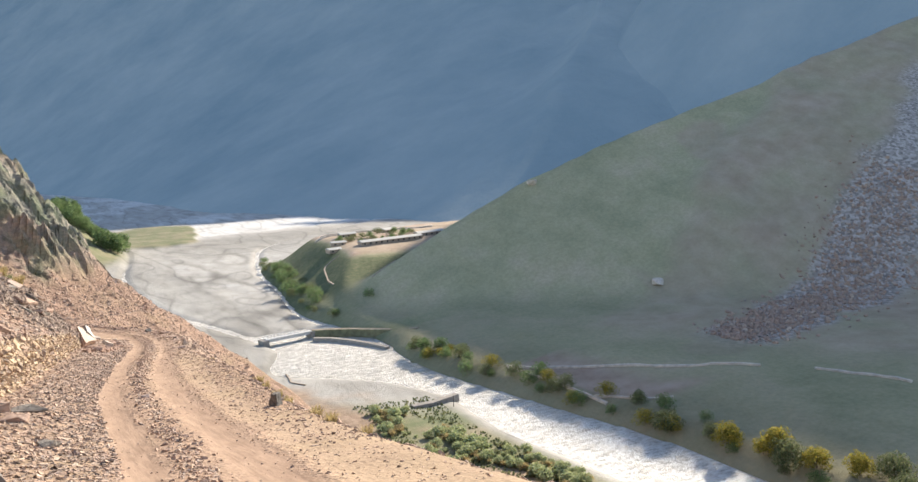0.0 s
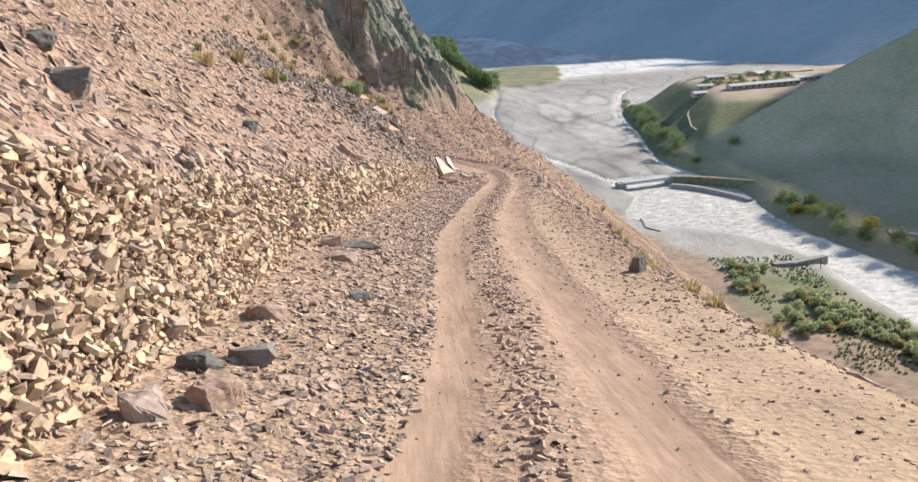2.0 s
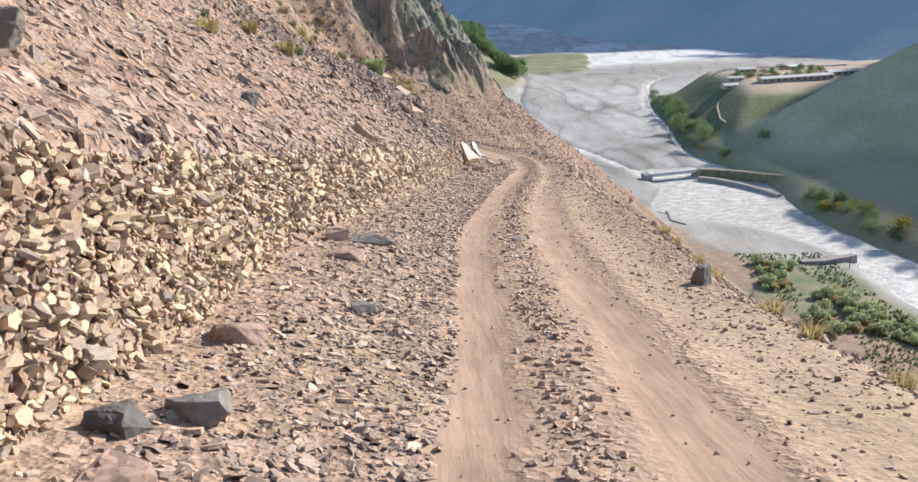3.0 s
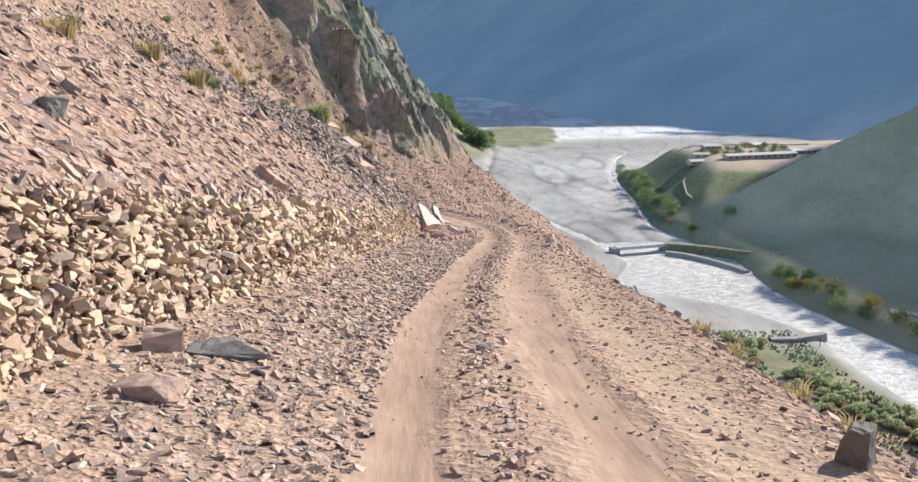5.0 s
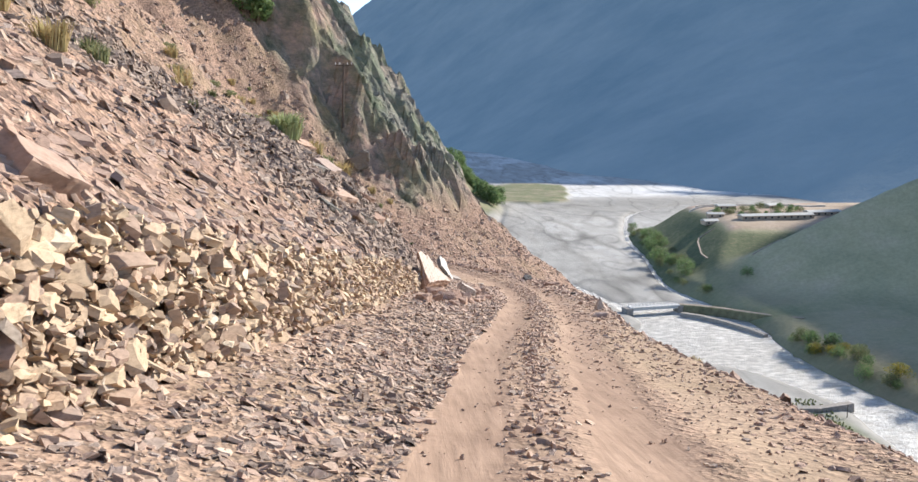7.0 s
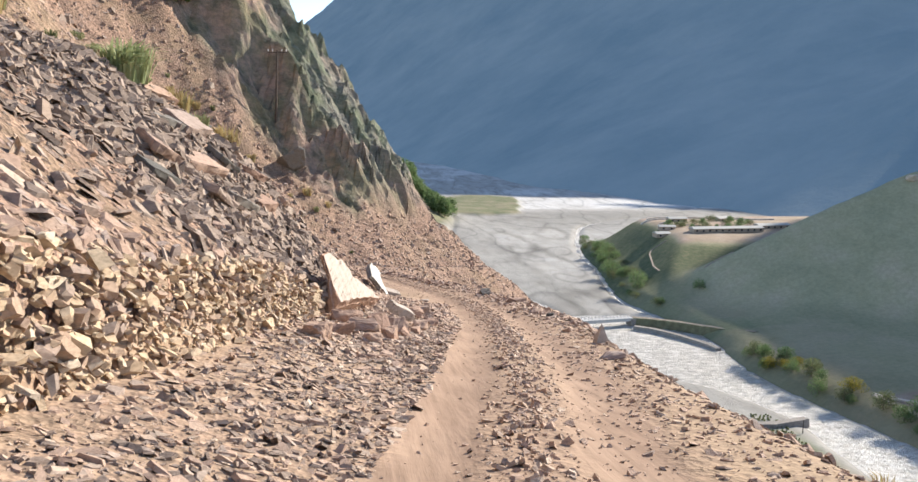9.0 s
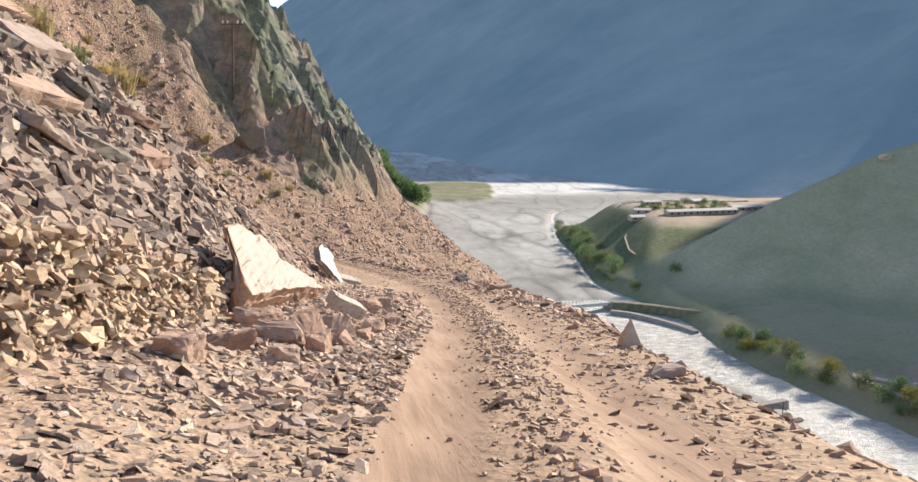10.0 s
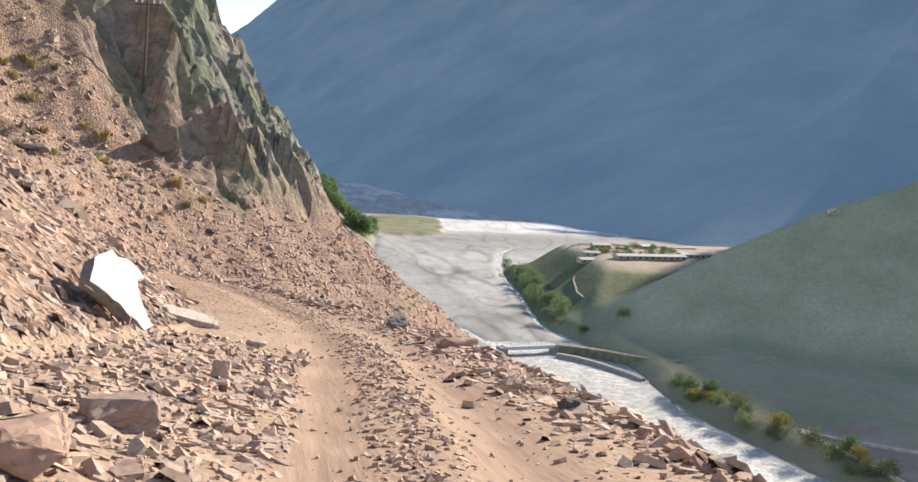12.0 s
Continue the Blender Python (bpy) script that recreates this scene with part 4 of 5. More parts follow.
for x_, y_, sx, sy, sz, turn_, sd in ((3.75, 53.3, 0.9, 0.8, 0.55, 10, 1), (4.35, 53.6, 0.8, 0.6, 0.5, 50, 2), (4.75, 54.6, 0.7, 0.6, 0.45, 20, 3), (4.05, 52.4, 0.9, 0.6, 0.45, -20, 4), (4.5, 52.3, 0.45, 0.4, 0.5, 70, 6),
                                      (4.8, 53.2, 0.45, 0.4, 0.35, 15, 7), (3.6, 51.3, 0.8, 0.5, 0.35, 35, 8), (5.3, 55.6, 0.55, 0.45, 0.4, 60, 9), (4.15, 51.1, 0.55, 0.5, 0.3, 5, 10), (5.1, 54.2, 0.4, 0.3, 0.3, 80, 11), (3.3, 50.2, 0.6, 0.5, 0.4, -30, 12), (5.7, 57.2, 0.45, 0.4, 0.3, 40, 13)):
    tagged(boulder(x_, y_, (sx * 0.66, sy * 0.66, sz * 0.7), 100 + sd, PILE, FALLEN, turn=turn_), group="fallen blocks under the slab")
def pointed_rock(x, y, wide, high, turn):
    """A sharp four-sided stone with chipped edges."""
    r = np.random.default_rng(77)
    bm = bmesh.new()
    levels = []
    for u, k in ((0.0, 1.0), (0.3, 0.80), (0.62, 0.44), (0.9, 0.12)):
        jag = r.uniform(0.94, 1.06, 8)
        levels.append([bm.verts.new((math.cos(a) * wide * k * q * j, math.sin(a) * wide * k * q * j, u * high)) for a, q, j in zip((0.0, 0.75, 1.5, 2.2, 2.9, 3.75, 4.5, 5.4), (0.75, 0.55, 0.72, 0.52, 0.7, 0.5, 0.66, 0.52), jag)])
    for a, b in zip(levels, levels[1:]):
        for i in range(8):
            bm.faces.new((a[i], a[(i + 1) % 8], b[(i + 1) % 8], b[i]))
    tip = bm.verts.new((0.02 * wide, 0.05 * wide, high))
    for i in range(8):
        bm.faces.new((levels[-1][i], levels[-1][(i + 1) % 8], tip))
    bm.faces.new(levels[0][::-1])
    me = bpy.data.meshes.new("pointed_rock")
    bm.to_mesh(me)
    bm.free()
    me.materials.append(PALE_SLAB)
    ob = new("pointed_rock", me)
    p = at_near(x, y, -0.06)
    ob.matrix_world = pose(*p, 0, 0, turn)
    return tagged(ob, "sharp pyramid-shaped pale rock standing at the road's outer edge", "boulder")


pointed_rock(9.13, 54.75, 0.31, 0.5, 55)
boulder(8.4, 51.6, (0.46, 0.32, 0.16), 32, "flat buff rock lying on the road's sandy shoulder", turn=8, sink=0.2)
boulder(6.2, 23.2, (0.34, 0.32, 0.46), 33, "dark upright stone at the road's outer edge", DARK_BOULDER, 30)
boulder(-0.5, 15.4, (0.56, 0.42, 0.26), 34, "dark flat slate block at the foot of the wall", DARK_BOULDER, 15)
boulder(-0.98, 15.0, (0.45, 0.36, 0.26), 35, "dark angular block at the foot of the wall", DARK_BOULDER, -25)
boulder(0.5, 20.4, (0.55, 0.35, 0.22), 36, "grey-green slate piece lying in the rubble", DARK_BOULDER, 40)
boulder(0.25, 26.2, (0.9, 0.4, 0.25), 37, "long grey slate piece lying in the rubble", DARK_BOULDER, 10)
boulder(-0.75, 18.1, (0.6, 0.5, 0.4), 38, "brown block at the foot of the wall", BOULDER, 10)
boulder(-0.55, 13.6, (0.5, 0.4, 0.32), 39, "buff block lying in the rubble", BOULDER, 60)
boulder(-1.0, 13.1, (0.45, 0.4, 0.3), 40, "buff block beside the wall's foot", BOULDER, 25)
boulder(-0.5, 26.0, (0.5, 0.4, 0.32), 41, "brown slate block beside the wall's foot", BOULDER, 30)
boulder(-0.1, 24.2, (0.7, 0.45, 0.22), 42, "broad slate block lying in the rubble", BOULDER, -15)
boulder(3.4, 27.7, (0.24, 0.2, 0.12), 43, "small stone on the strip between the tracks", BOULDER)
boulder(-3.55, 18.8, (0.66, 0.5, 0.5), 44, "dark protruding rock on the scree slope", DARK_BOULDER, 20)
boulder(-2.65, 28.6, (0.42, 0.36, 0.32), 45, "dark rock on the scree slope", DARK_BOULDER, 50)
boulder(5.62, 60.0, (0.48, 0.42, 0.36), 46, "tan flat-topped block in the rubble beside the road", WALL_STONE, 25)
boulder(5.4, 58.55, (0.42, 0.42, 0.32), 47, "large pinkish block beside the road", FALLEN, 10)
boulder(6.1, 63.4, (0.22, 0.2, 0.24), 48, "small brown stone at the road's inner edge", BOULDER)
boulder(6.4, 68.0, (0.35, 0.2, 0.15), 49, "pale stone at the road's inner edge", PALE_SLAB)
boulder(9.6, 74.6, (0.5, 0.42, 0.42), 50, "dark block at the road's outer edge", DARK_BOULDER, 30)
boulder(10.3, 70.6, (0.75, 0.5, 0.28), 51, "flat pale block at the road's outer edge", BOULDER, 12)
boulder(9.8, 62.6, (0.3, 0.26, 0.22), 52, "dark stone at the road's outer edge", DARK_BOULDER, 70)
boulder(9.7, 64.6, (0.27, 0.24, 0.2), 53, "brown stone at the road's outer edge", BOULDER, 10)
boulder(21.8, 127.0, (1.7, 1.4, 1.5), 54, "big dark boulder on the slope's edge beyond the bend", DARK_BOULDER, 10)
boulder(19.5, 124.0, (1.0, 0.8, 0.7), 55, "brown boulder on the slope beyond the bend", BOULDER, 40)
boulder(-3.2, 123.4, (3.4, 2.4, 2.2), 56, "dark rock ledge jutting out below the pole", DARK_BOULDER, 15, sink=0.12, name="rock_ledge", points=9)

boulder(-5.2, 21.9, (0.7, 0.5, 0.4), 57, "dark rock high on the scree slope", DARK_BOULDER, 60)
slab((-0.45, 35.0, float(near_height(np.array([-0.45]), np.array([35.0]))[0][0]) + 0.26), (0.3, 1.0, -0.25), (-0.8, 0.2, 0.55), 0.95, 0.6, 0.24, 61, "broad brown slab lying on top of the wall", BOULDER, 0.3)
# layered slate ledges above the end of the wall
for i, (x_, y_, z_, ln, wd) in enumerate(((1.2, 53.2, 0.78, 1.2, 0.7), (1.45, 54.5, 0.72, 1.1, 0.6), (0.7, 54.1, 1.2, 1.4, 0.7), (0.1, 56.0, 1.7, 1.5, 0.8), (0.95, 55.6, 1.0, 1.0, 0.6), (1.3, 57.2, 0.78, 1.1, 0.6), (0.2, 58.6, 1.55, 1.3, 0.7),
                                       (-0.5, 59.2, 2.0, 1.5, 0.7), (-1.1, 60.0, 2.5, 1.7, 0.6), (0.35, 52.4, 1.35, 1.1, 0.7), (-0.2, 54.8, 1.85, 1.6, 0.6), (1.75, 56.2, 0.5, 0.8, 0.5), (1.9, 59.5, 0.6, 0.8, 0.5), (0.6, 51.2, 1.2, 1.0, 0.6), (-0.9, 57.4, 2.35, 1.4, 0.5))):
    z_ = float(near_height(np.array([x_]), np.array([y_]))[0][0]) + 0.16
    tagged(slab((x_, y_, z_), (0.2 + 0.1 * (i % 3), 1, -0.25 + 0.12 * (i % 4)), (-0.85, 0.1, 0.35 + 0.05 * (i % 5)), ln, wd, 0.13 + 0.03 * (i % 4), 40 + i, "layered grey-brown slate plate jutting from the slope", (BOULDER, DARK_BOULDER, FALLEN)[i % 3], 0.3), group="slate plates on the slope")
# dark outcrops on the upper slope, added in place of shaded hollows
r_ = np.random.default_rng(21)
for i in range(14):
    y_ = r_.uniform(70, 121)
    x_ = float(foot_left(y_)) - r_.uniform(4, 26)
    k_ = r_.uniform(0.7, 1.9)
    tagged(boulder(x_, y_, (k_ * 1.2, k_ * 0.9, k_ * 0.4), 400 + i, "dark slabby outcrop standing in for a shaded hollow of the scree slope", DARK_BOULDER, r_.uniform(-30, 30), r_.uniform(-20, 20), 0.38, "outcrop", 16), group="outcrops on the slope")

# ---- plants ----
def leaf_material(name, lo, hi, autumn=None):
    n = Nodes(name, 0.7, 0.2)
    stops = [(0.0, lo), (0.6, hi)] + ([(1.0, autumn)] if autumn else [])
    n.colour(n.ramp(n.island(), stops))
    # thin leaves let some of the sun through
    thin = n.t.nodes.new("ShaderNodeBsdfTranslucent")
    n.link(n.b.inputs["Base Color"].links[0].from_socket, thin.inputs["Color"])
    both = n.t.nodes.new("ShaderNodeMixShader")
    both.inputs[0].default_value = 0.45
    n.link(n.b.outputs[0], both.inputs[1])
    n.link(thin.outputs[0], both.inputs[2])
    n.link(both.outputs[0], n.t.nodes["Material Output"].inputs["Surface"])
    return n.m


GREEN_LEAF = leaf_material("green_leaf", (0.09, 0.145, 0.055), (0.155, 0.23, 0.09), (0.22, 0.27, 0.125))
YELLOW_LEAF = leaf_material("yellow_leaf", (0.14, 0.15, 0.03), (0.30, 0.26, 0.05), (0.40, 0.30, 0.06))
OLIVE_LEAF = leaf_material("olive_leaf", (0.09, 0.115, 0.05), (0.15, 0.175, 0.08), (0.22, 0.21, 0.105))
PALE_LEAF = leaf_material("pale_leaf", (0.28, 0.33, 0.16), (0.38, 0.42, 0.22), (0.46, 0.45, 0.26))
SAGE_LEAF = leaf_material("sage_leaf", (0.17, 0.20, 0.10), (0.26, 0.28, 0.14), (0.34, 0.31, 0.16))
DRY_LEAF = leaf_material("dry_leaf", (0.34, 0.25, 0.12), (0.48, 0.38, 0.19), (0.40, 0.35, 0.17))
BARK = plain("bark", (0.16, 0.12, 0.09), 0.95, 0.3, 6.0)


def tube(bm, a, b, ra, rb, sides=6):
    a, b = Vector(a), Vector(b)
    q = (b - a).to_track_quat("Z", "Y")
    rings = []
    for p, r_ in ((a, ra), (b, rb)):
        rings.append([bm.verts.new(p + q @ Vector((math.cos(t) * r_, math.sin(t) * r_, 0))) for t in (2 * math.pi * i / sides for i in range(sides))])
    for i in range(sides):
        bm.faces.new((rings[0][i], rings[0][(i + 1) % sides], rings[1][(i + 1) % sides], rings[1][i]))
    bm.faces.new(rings[0][::-1])
    bm.faces.new(rings[1])


def bm_object(name, bm, material, parent=None, label=""):
    bmesh.ops.recalc_face_normals(bm, faces=bm.faces)
    me = bpy.data.meshes.new(name)
    bm.to_mesh(me)
    bm.free()
    me.materials.append(material)
    ob = new(name, me)
    ob.parent = parent
    return tagged(ob, label) if label else ob


part = bm_object


def crown_mesh(name, clumps, leaves, leaf, material, seed, parent):
    """Leaves in uneven clumps. clumps: centre and radius of each."""
    r = np.random.default_rng(seed)
    verts, faces = [], []
    for (cx, cy, cz, rad) in clumps:
        d = r.normal(0, 1, (leaves, 3))
        d = d / np.linalg.norm(d, axis=1, keepdims=True) * (rad * r.uniform(0.45, 1.05, (leaves, 1)) ** 0.6)
        for p in d:
            n = p / (np.linalg.norm(p) + 1e-6) + r.normal(0, 0.55, 3)
            t = np.cross(n, r.normal(0, 1, 3))
            t = t / np.linalg.norm(t)
            b = np.cross(n, t)
            b = b / np.linalg.norm(b)
            s = leaf * r.uniform(0.6, 1.4)
            c = np.array((cx, cy, cz)) + p * (1, 1, 0.9)
            k = len(verts)
            verts += [c - t * s, c - b * s * 0.55, c + t * s, c + b * s * 0.55]
            faces.append((k, k + 1, k + 2, k + 3))
    return mesh_object(name, verts, faces, material, parent)


def tree(height, spread, material, seed, label, clump_n=16, leaves=55, slim=False):
    r = np.random.default_rng(seed)
    root = new("tree")
    bm = bmesh.new()
    trunk_top = height * 0.55
    tube(bm, (0, 0, -0.4), (0.1, 0.05, trunk_top * 0.5), 0.045 * height * 0.6, 0.03 * height * 0.6, 8)
    tube(bm, (0.1, 0.05, trunk_top * 0.5), (0.0, 0.1, height * 0.85), 0.03 * height * 0.6, 0.006 * height, 7)
    clumps = []
    for i in range(clump_n):
        a = 2.4 * i + r.uniform(-0.4, 0.4)
        u = (i + 0.5) / clump_n
        z = height * ((0.24 + 0.70 * u) if slim else (0.22 + 0.62 * u))
        w = spread * (math.sin(math.pi * min(1, 0.18 + 0.8 * u)) * 0.5 if slim else math.sqrt(1 - 0.9 * u * u) * 0.72) * r.uniform(0.35, 1.0)
        p = (math.cos(a) * w, math.sin(a) * w, z)
        tube(bm, (0.05, 0.05, z * 0.72), p, 0.012 * height, 0.004 * height, 5)
        clumps.append((*p, spread * r.uniform(0.26, 0.42) * (0.6 if slim else 1.0)))
    part("trunk", bm, BARK, root)
    crown_mesh("crown", clumps, int(1.4 * leaves), 0.043 * height, material, seed + 3, root)
    return tagged(root, label, "tree")


def shrub(size, material, seed, label, clump_n=6, leaves=40, leaf=0.13):
    r = np.random.default_rng(seed)
    root = new("shrub")
    bm = bmesh.new()
    clumps = []
    for i in range(clump_n):
        a = 2.4 * i
        w = size * 0.34 * r.uniform(0.3, 1.0)
        p = (math.cos(a) * w, math.sin(a) * w, size * r.uniform(0.22, 0.55))
        tube(bm, (0, 0, -0.15 * size), p, 0.03 * size, 0.012 * size, 5)
        clumps.append((*p, size * r.uniform(0.2, 0.34)))
    part("stem", bm, BARK, root)
    crown_mesh("foliage", clumps, leaves, leaf * size, material, seed + 1, root)
    return tagged(root, label, "shrub")


def tuft(size, material, seed, label, blades=120):
    """A clump of bent grass blades."""
    r = np.random.default_rng(seed)
    verts, faces = [], []
    for _ in range(blades):
        a, rad, lean_, tall, wide = r.uniform(0, 6.28), size * 0.3 * r.uniform(0, 1) ** 0.5, r.uniform(0.15, 0.9), size * r.uniform(0.35, 0.8), size * r.uniform(0.012, 0.028)
        o = np.array((math.cos(a) * rad, math.sin(a) * rad, -0.1 * size))
        out = np.array((math.cos(a + r.normal(0, 0.5)), math.sin(a + r.normal(0, 0.5)), 0))
        side = np.array((-out[1], out[0], 0)) * wide
        mid, tip = o + out * tall * lean_ * 0.3 + (0, 0, tall * 0.75), o + out * tall * lean_ + (0, 0, tall * (1.05 - 0.4 * lean_))
        k = len(verts)
        verts += [o - side, o + side, mid + side * 0.8, mid - side * 0.8, tip]
        faces += [(k, k + 1, k + 2, k + 3), (k + 3, k + 2, k + 4)]
    return tagged(mesh_object("grass_tuft", verts, faces, material), label, "grass tuft")


def spread_copies(protos, spots, group, lo=0.75, hi=1.25):
    """Stands the prototypes, in turn, on the spots; the first use takes each prototype itself."""
    r = np.random.default_rng(len(spots))
    for i, (x_, y_, z_) in enumerate(spots):
        k = r.uniform(lo, hi)
        m = pose(x_, y_, z_, 0, 0, r.uniform(0, 360)) @ Matrix.Diagonal((k, k, k * r.uniform(0.85, 1.15), 1))
        p = protos[i % len(protos)]
        if i < len(protos):
            p.matrix_world = m
            tagged(p, group=group)
        else:
            tagged(copy_thing(p, m), group=group)


def floor_at(x_, y_):
    a = float(valley_height(np.array([float(x_)]), np.array([float(y_)]))[0][0])
    b = float(hill_height(np.array([float(x_)]), np.array([float(y_)]))[0][0]) if x_ > 136 else -999
    return max(a, b)


# trees along the far bank, yellowing
bank_spots = [(167, 243), (166, 268), (160, 290), (152, 331), (157, 324), (172, 226), (150, 468), (154, 520), (160, 566), (173, 459), (170, 436), (167, 486), (166, 606), (157, 492), (152, 505), (163, 545), (171, 640), (176, 670), (168, 255), (155, 300), (170, 212)]
bank_spots += [(156, 338), (159, 330), (154, 347), (162, 324), (158, 342), (165, 318)]
r_ = np.random.default_rng(12)
for b_ in np.linspace(135, 700, 75):
    b_ = b_ + r_.uniform(-4, 4)
    if not 345 < b_ < 425:
        bank_spots.append((float(bank_right(b_)) + 2 + 10 * r_.uniform(0, 1) ** 1.6, b_))
bank_spots = [(max(a, float(bank_right(b)) + 2.5), b) for a, b in bank_spots]
spread_copies([tree(5.6, 4.4, YELLOW_LEAF, 301, "round willow with yellowing leaves on the river bank"), tree(5.0, 4.2, GREEN_LEAF, 305, "round green willow on the river bank"), tree(4.6, 4.0, OLIVE_LEAF, 309, "dull green bushy tree on the river bank"), tree(4.2, 4.4, GREEN_LEAF, 310, "low spreading green willow on the river bank")],
              [(a, b, floor_at(a, b) - 0.1) for a, b in bank_spots if b < 400], "trees along the far bank", 0.6, 1.2)
spread_copies([tree(5.2, 5.0, GREEN_LEAF, 365, "round green willow upstream of the bridge"), tree(4.6, 4.6, OLIVE_LEAF, 367, "dull green willow bush upstream of the bridge")],
              [(a, b, floor_at(a, b) - 0.1) for a, b in bank_spots[::2] if b > 400], "trees upstream of the bridge", 0.6, 1.2)
r_ = np.random.default_rng(14)
far_bank = [(float(bank_right(b_)) + 3 + 9 * r_.uniform(0, 1) ** 1.4, b_) for b_ in r_.uniform(425, 640, 17)]
spread_copies([tree(6.6, 7.0, GREEN_LEAF, 361, "broad green willow below the terrace"), tree(6.0, 7.2, OLIVE_LEAF, 363, "dull green bushy willow below the terrace")], [(a, b, floor_at(a, b) - 0.1) for a, b in far_bank], "willows below the terrace", 0.6, 1.25)
spread_copies([tree(8.0, 6.6, YELLOW_LEAF, 303, "large yellowing willow clump at the water's edge", 22, 80), tree(7.0, 6.0, OLIVE_LEAF, 307, "large olive-green willow clump at the water's edge", 22, 80)],
              [(a, b, floor_at(a, b) - 0.1) for a, b in ((180, 181), (181, 160), (184, 153), (176, 203), (188, 143), (192, 136), (183, 166), (186, 128))], "large willows at the water's edge", 0.75, 1.2)
# trees on the wooded slope by the far field
r_ = np.random.default_rng(5)
wood_spots = [(90 - 52 * u_ ** 0.8 + r_.uniform(-5, 5), 815 + 70 * r_.uniform(0, 1)) for u_ in np.linspace(0, 1, 46)]
spread_copies([tree(16, 9.0, GREEN_LEAF, 311, "tall green tree on the slope by the far field"), tree(14, 11.0, GREEN_LEAF, 313, "broad rounded green tree on the slope by the far field"), tree(10, 8.0, GREEN_LEAF, 315, "broad green tree on the slope by the far field")], [(a, b, floor_at(a, b) - 0.2) for a, b in wood_spots], "trees on the slope by the far field", 0.7, 1.15)
# trees on the terrace
spread_copies([tree(8, 6.5, GREEN_LEAF, 321, "dark green tree beside the terrace buildings"), tree(6, 6.0, OLIVE_LEAF, 323, "low bushy tree beside the terrace buildings")],
              [(a, b, floor_at(a, b) - 0.2) for a, b in ((251, 585), (222, 555), (230, 557), (238, 556), (215, 560), (208, 566), (246, 560), (258, 570), (233, 547), (236, 549), (231, 551), (221, 573), (226, 571), (211, 566), (204, 572), (243, 572), (250, 566), (216, 577), (262, 582), (240, 590))], "trees on the terrace", 0.5, 1.15)
# scrub on the near flat
r_ = np.random.default_rng(8)
scrub = []
while len(scrub) < 260:
    b = r_.uniform(185, 305)
    a = float(bank_left(b)) - 9 - (30 if b > 212 else 14) * r_.uniform(0, 1)
    if a < np.interp(b, [240, 249, 261, 271, 282, 304], [136, 130, 121, 112, 101, 94]) and float(fbm(np.array([a * 0.07]), np.array([b * 0.05]), 3, 95)[0]) > -0.12:
        scrub.append((a, b, floor_at(a, b) - 0.1))
spread_copies([shrub(2.6, PALE_LEAF, 331, "green tamarisk bush on the grassy river flat", 9, 55, 0.07), shrub(3.0, SAGE_LEAF, 335, "olive-green bush on the grassy river flat", 9, 55, 0.07), shrub(2.2, PALE_LEAF, 339, "pale green bush on the grassy river flat", 9, 55, 0.07), shrub(2.4, DRY_LEAF, 337, "dry brown bush on the grassy river flat", 8, 50, 0.07)], scrub, "bushes on the river flat", 0.6, 1.5)
# rough grass between the bushes
r_ = np.random.default_rng(9)
n = 2400
gy_ = r_.uniform(165, 285, n)
gx_ = bank_left(gy_) - 8 - 30 * r_.uniform(0, 1, n)
keep = fbm(gx_ * 0.07, gy_ * 0.05, 3, 97) > 0.05
gx_, gy_ = gx_[keep], gy_[keep]
gz_ = valley_height(gx_, gy_)[0]
verts, faces = [], []
for a, b, c in zip(gx_, gy_, gz_):
    for _ in range(3):
        t_, w_, h_ = r_.uniform(0, 6.28), r_.uniform(0.15, 0.4), r_.uniform(0.2, 0.7)
        dx, dy, k = math.cos(t_) * w_, math.sin(t_) * w_, len(verts)
        verts += [(a - dx, b - dy, c - 0.1), (a + dx, b + dy, c - 0.1), (a + 0.6 * dx + r_.uniform(-0.2, 0.2), b + 0.6 * dy, c + h_), (a - 0.7 * dx, b - 0.7 * dy + r_.uniform(-0.2, 0.2), c + 0.8 * h_)]
        faces.append((k, k + 1, k + 2, k + 3))
tagged(mesh_object("grass", verts, faces, OLIVE_LEAF), "rough olive-green grass on the river flat", "grass", kind="stuff")
# plants on the hillside
def hillside_plants(protos, spots, group):
    spread_copies(protos, [tuple(at_near(a, b, -0.03)) for a, b in spots], group, 0.8, 1.25)


hillside_plants([shrub(5.2, GREEN_LEAF, 341, "big green bush growing on the rocky slope", 12, 110, 0.06)], [(-25.1, 118.9), (-22.0, 120.7), (-19.6, 121.6), (-23.4, 121.2), (-15.2, 125.4), (-16.2, 124.6)], "green bushes on the rocky slope")
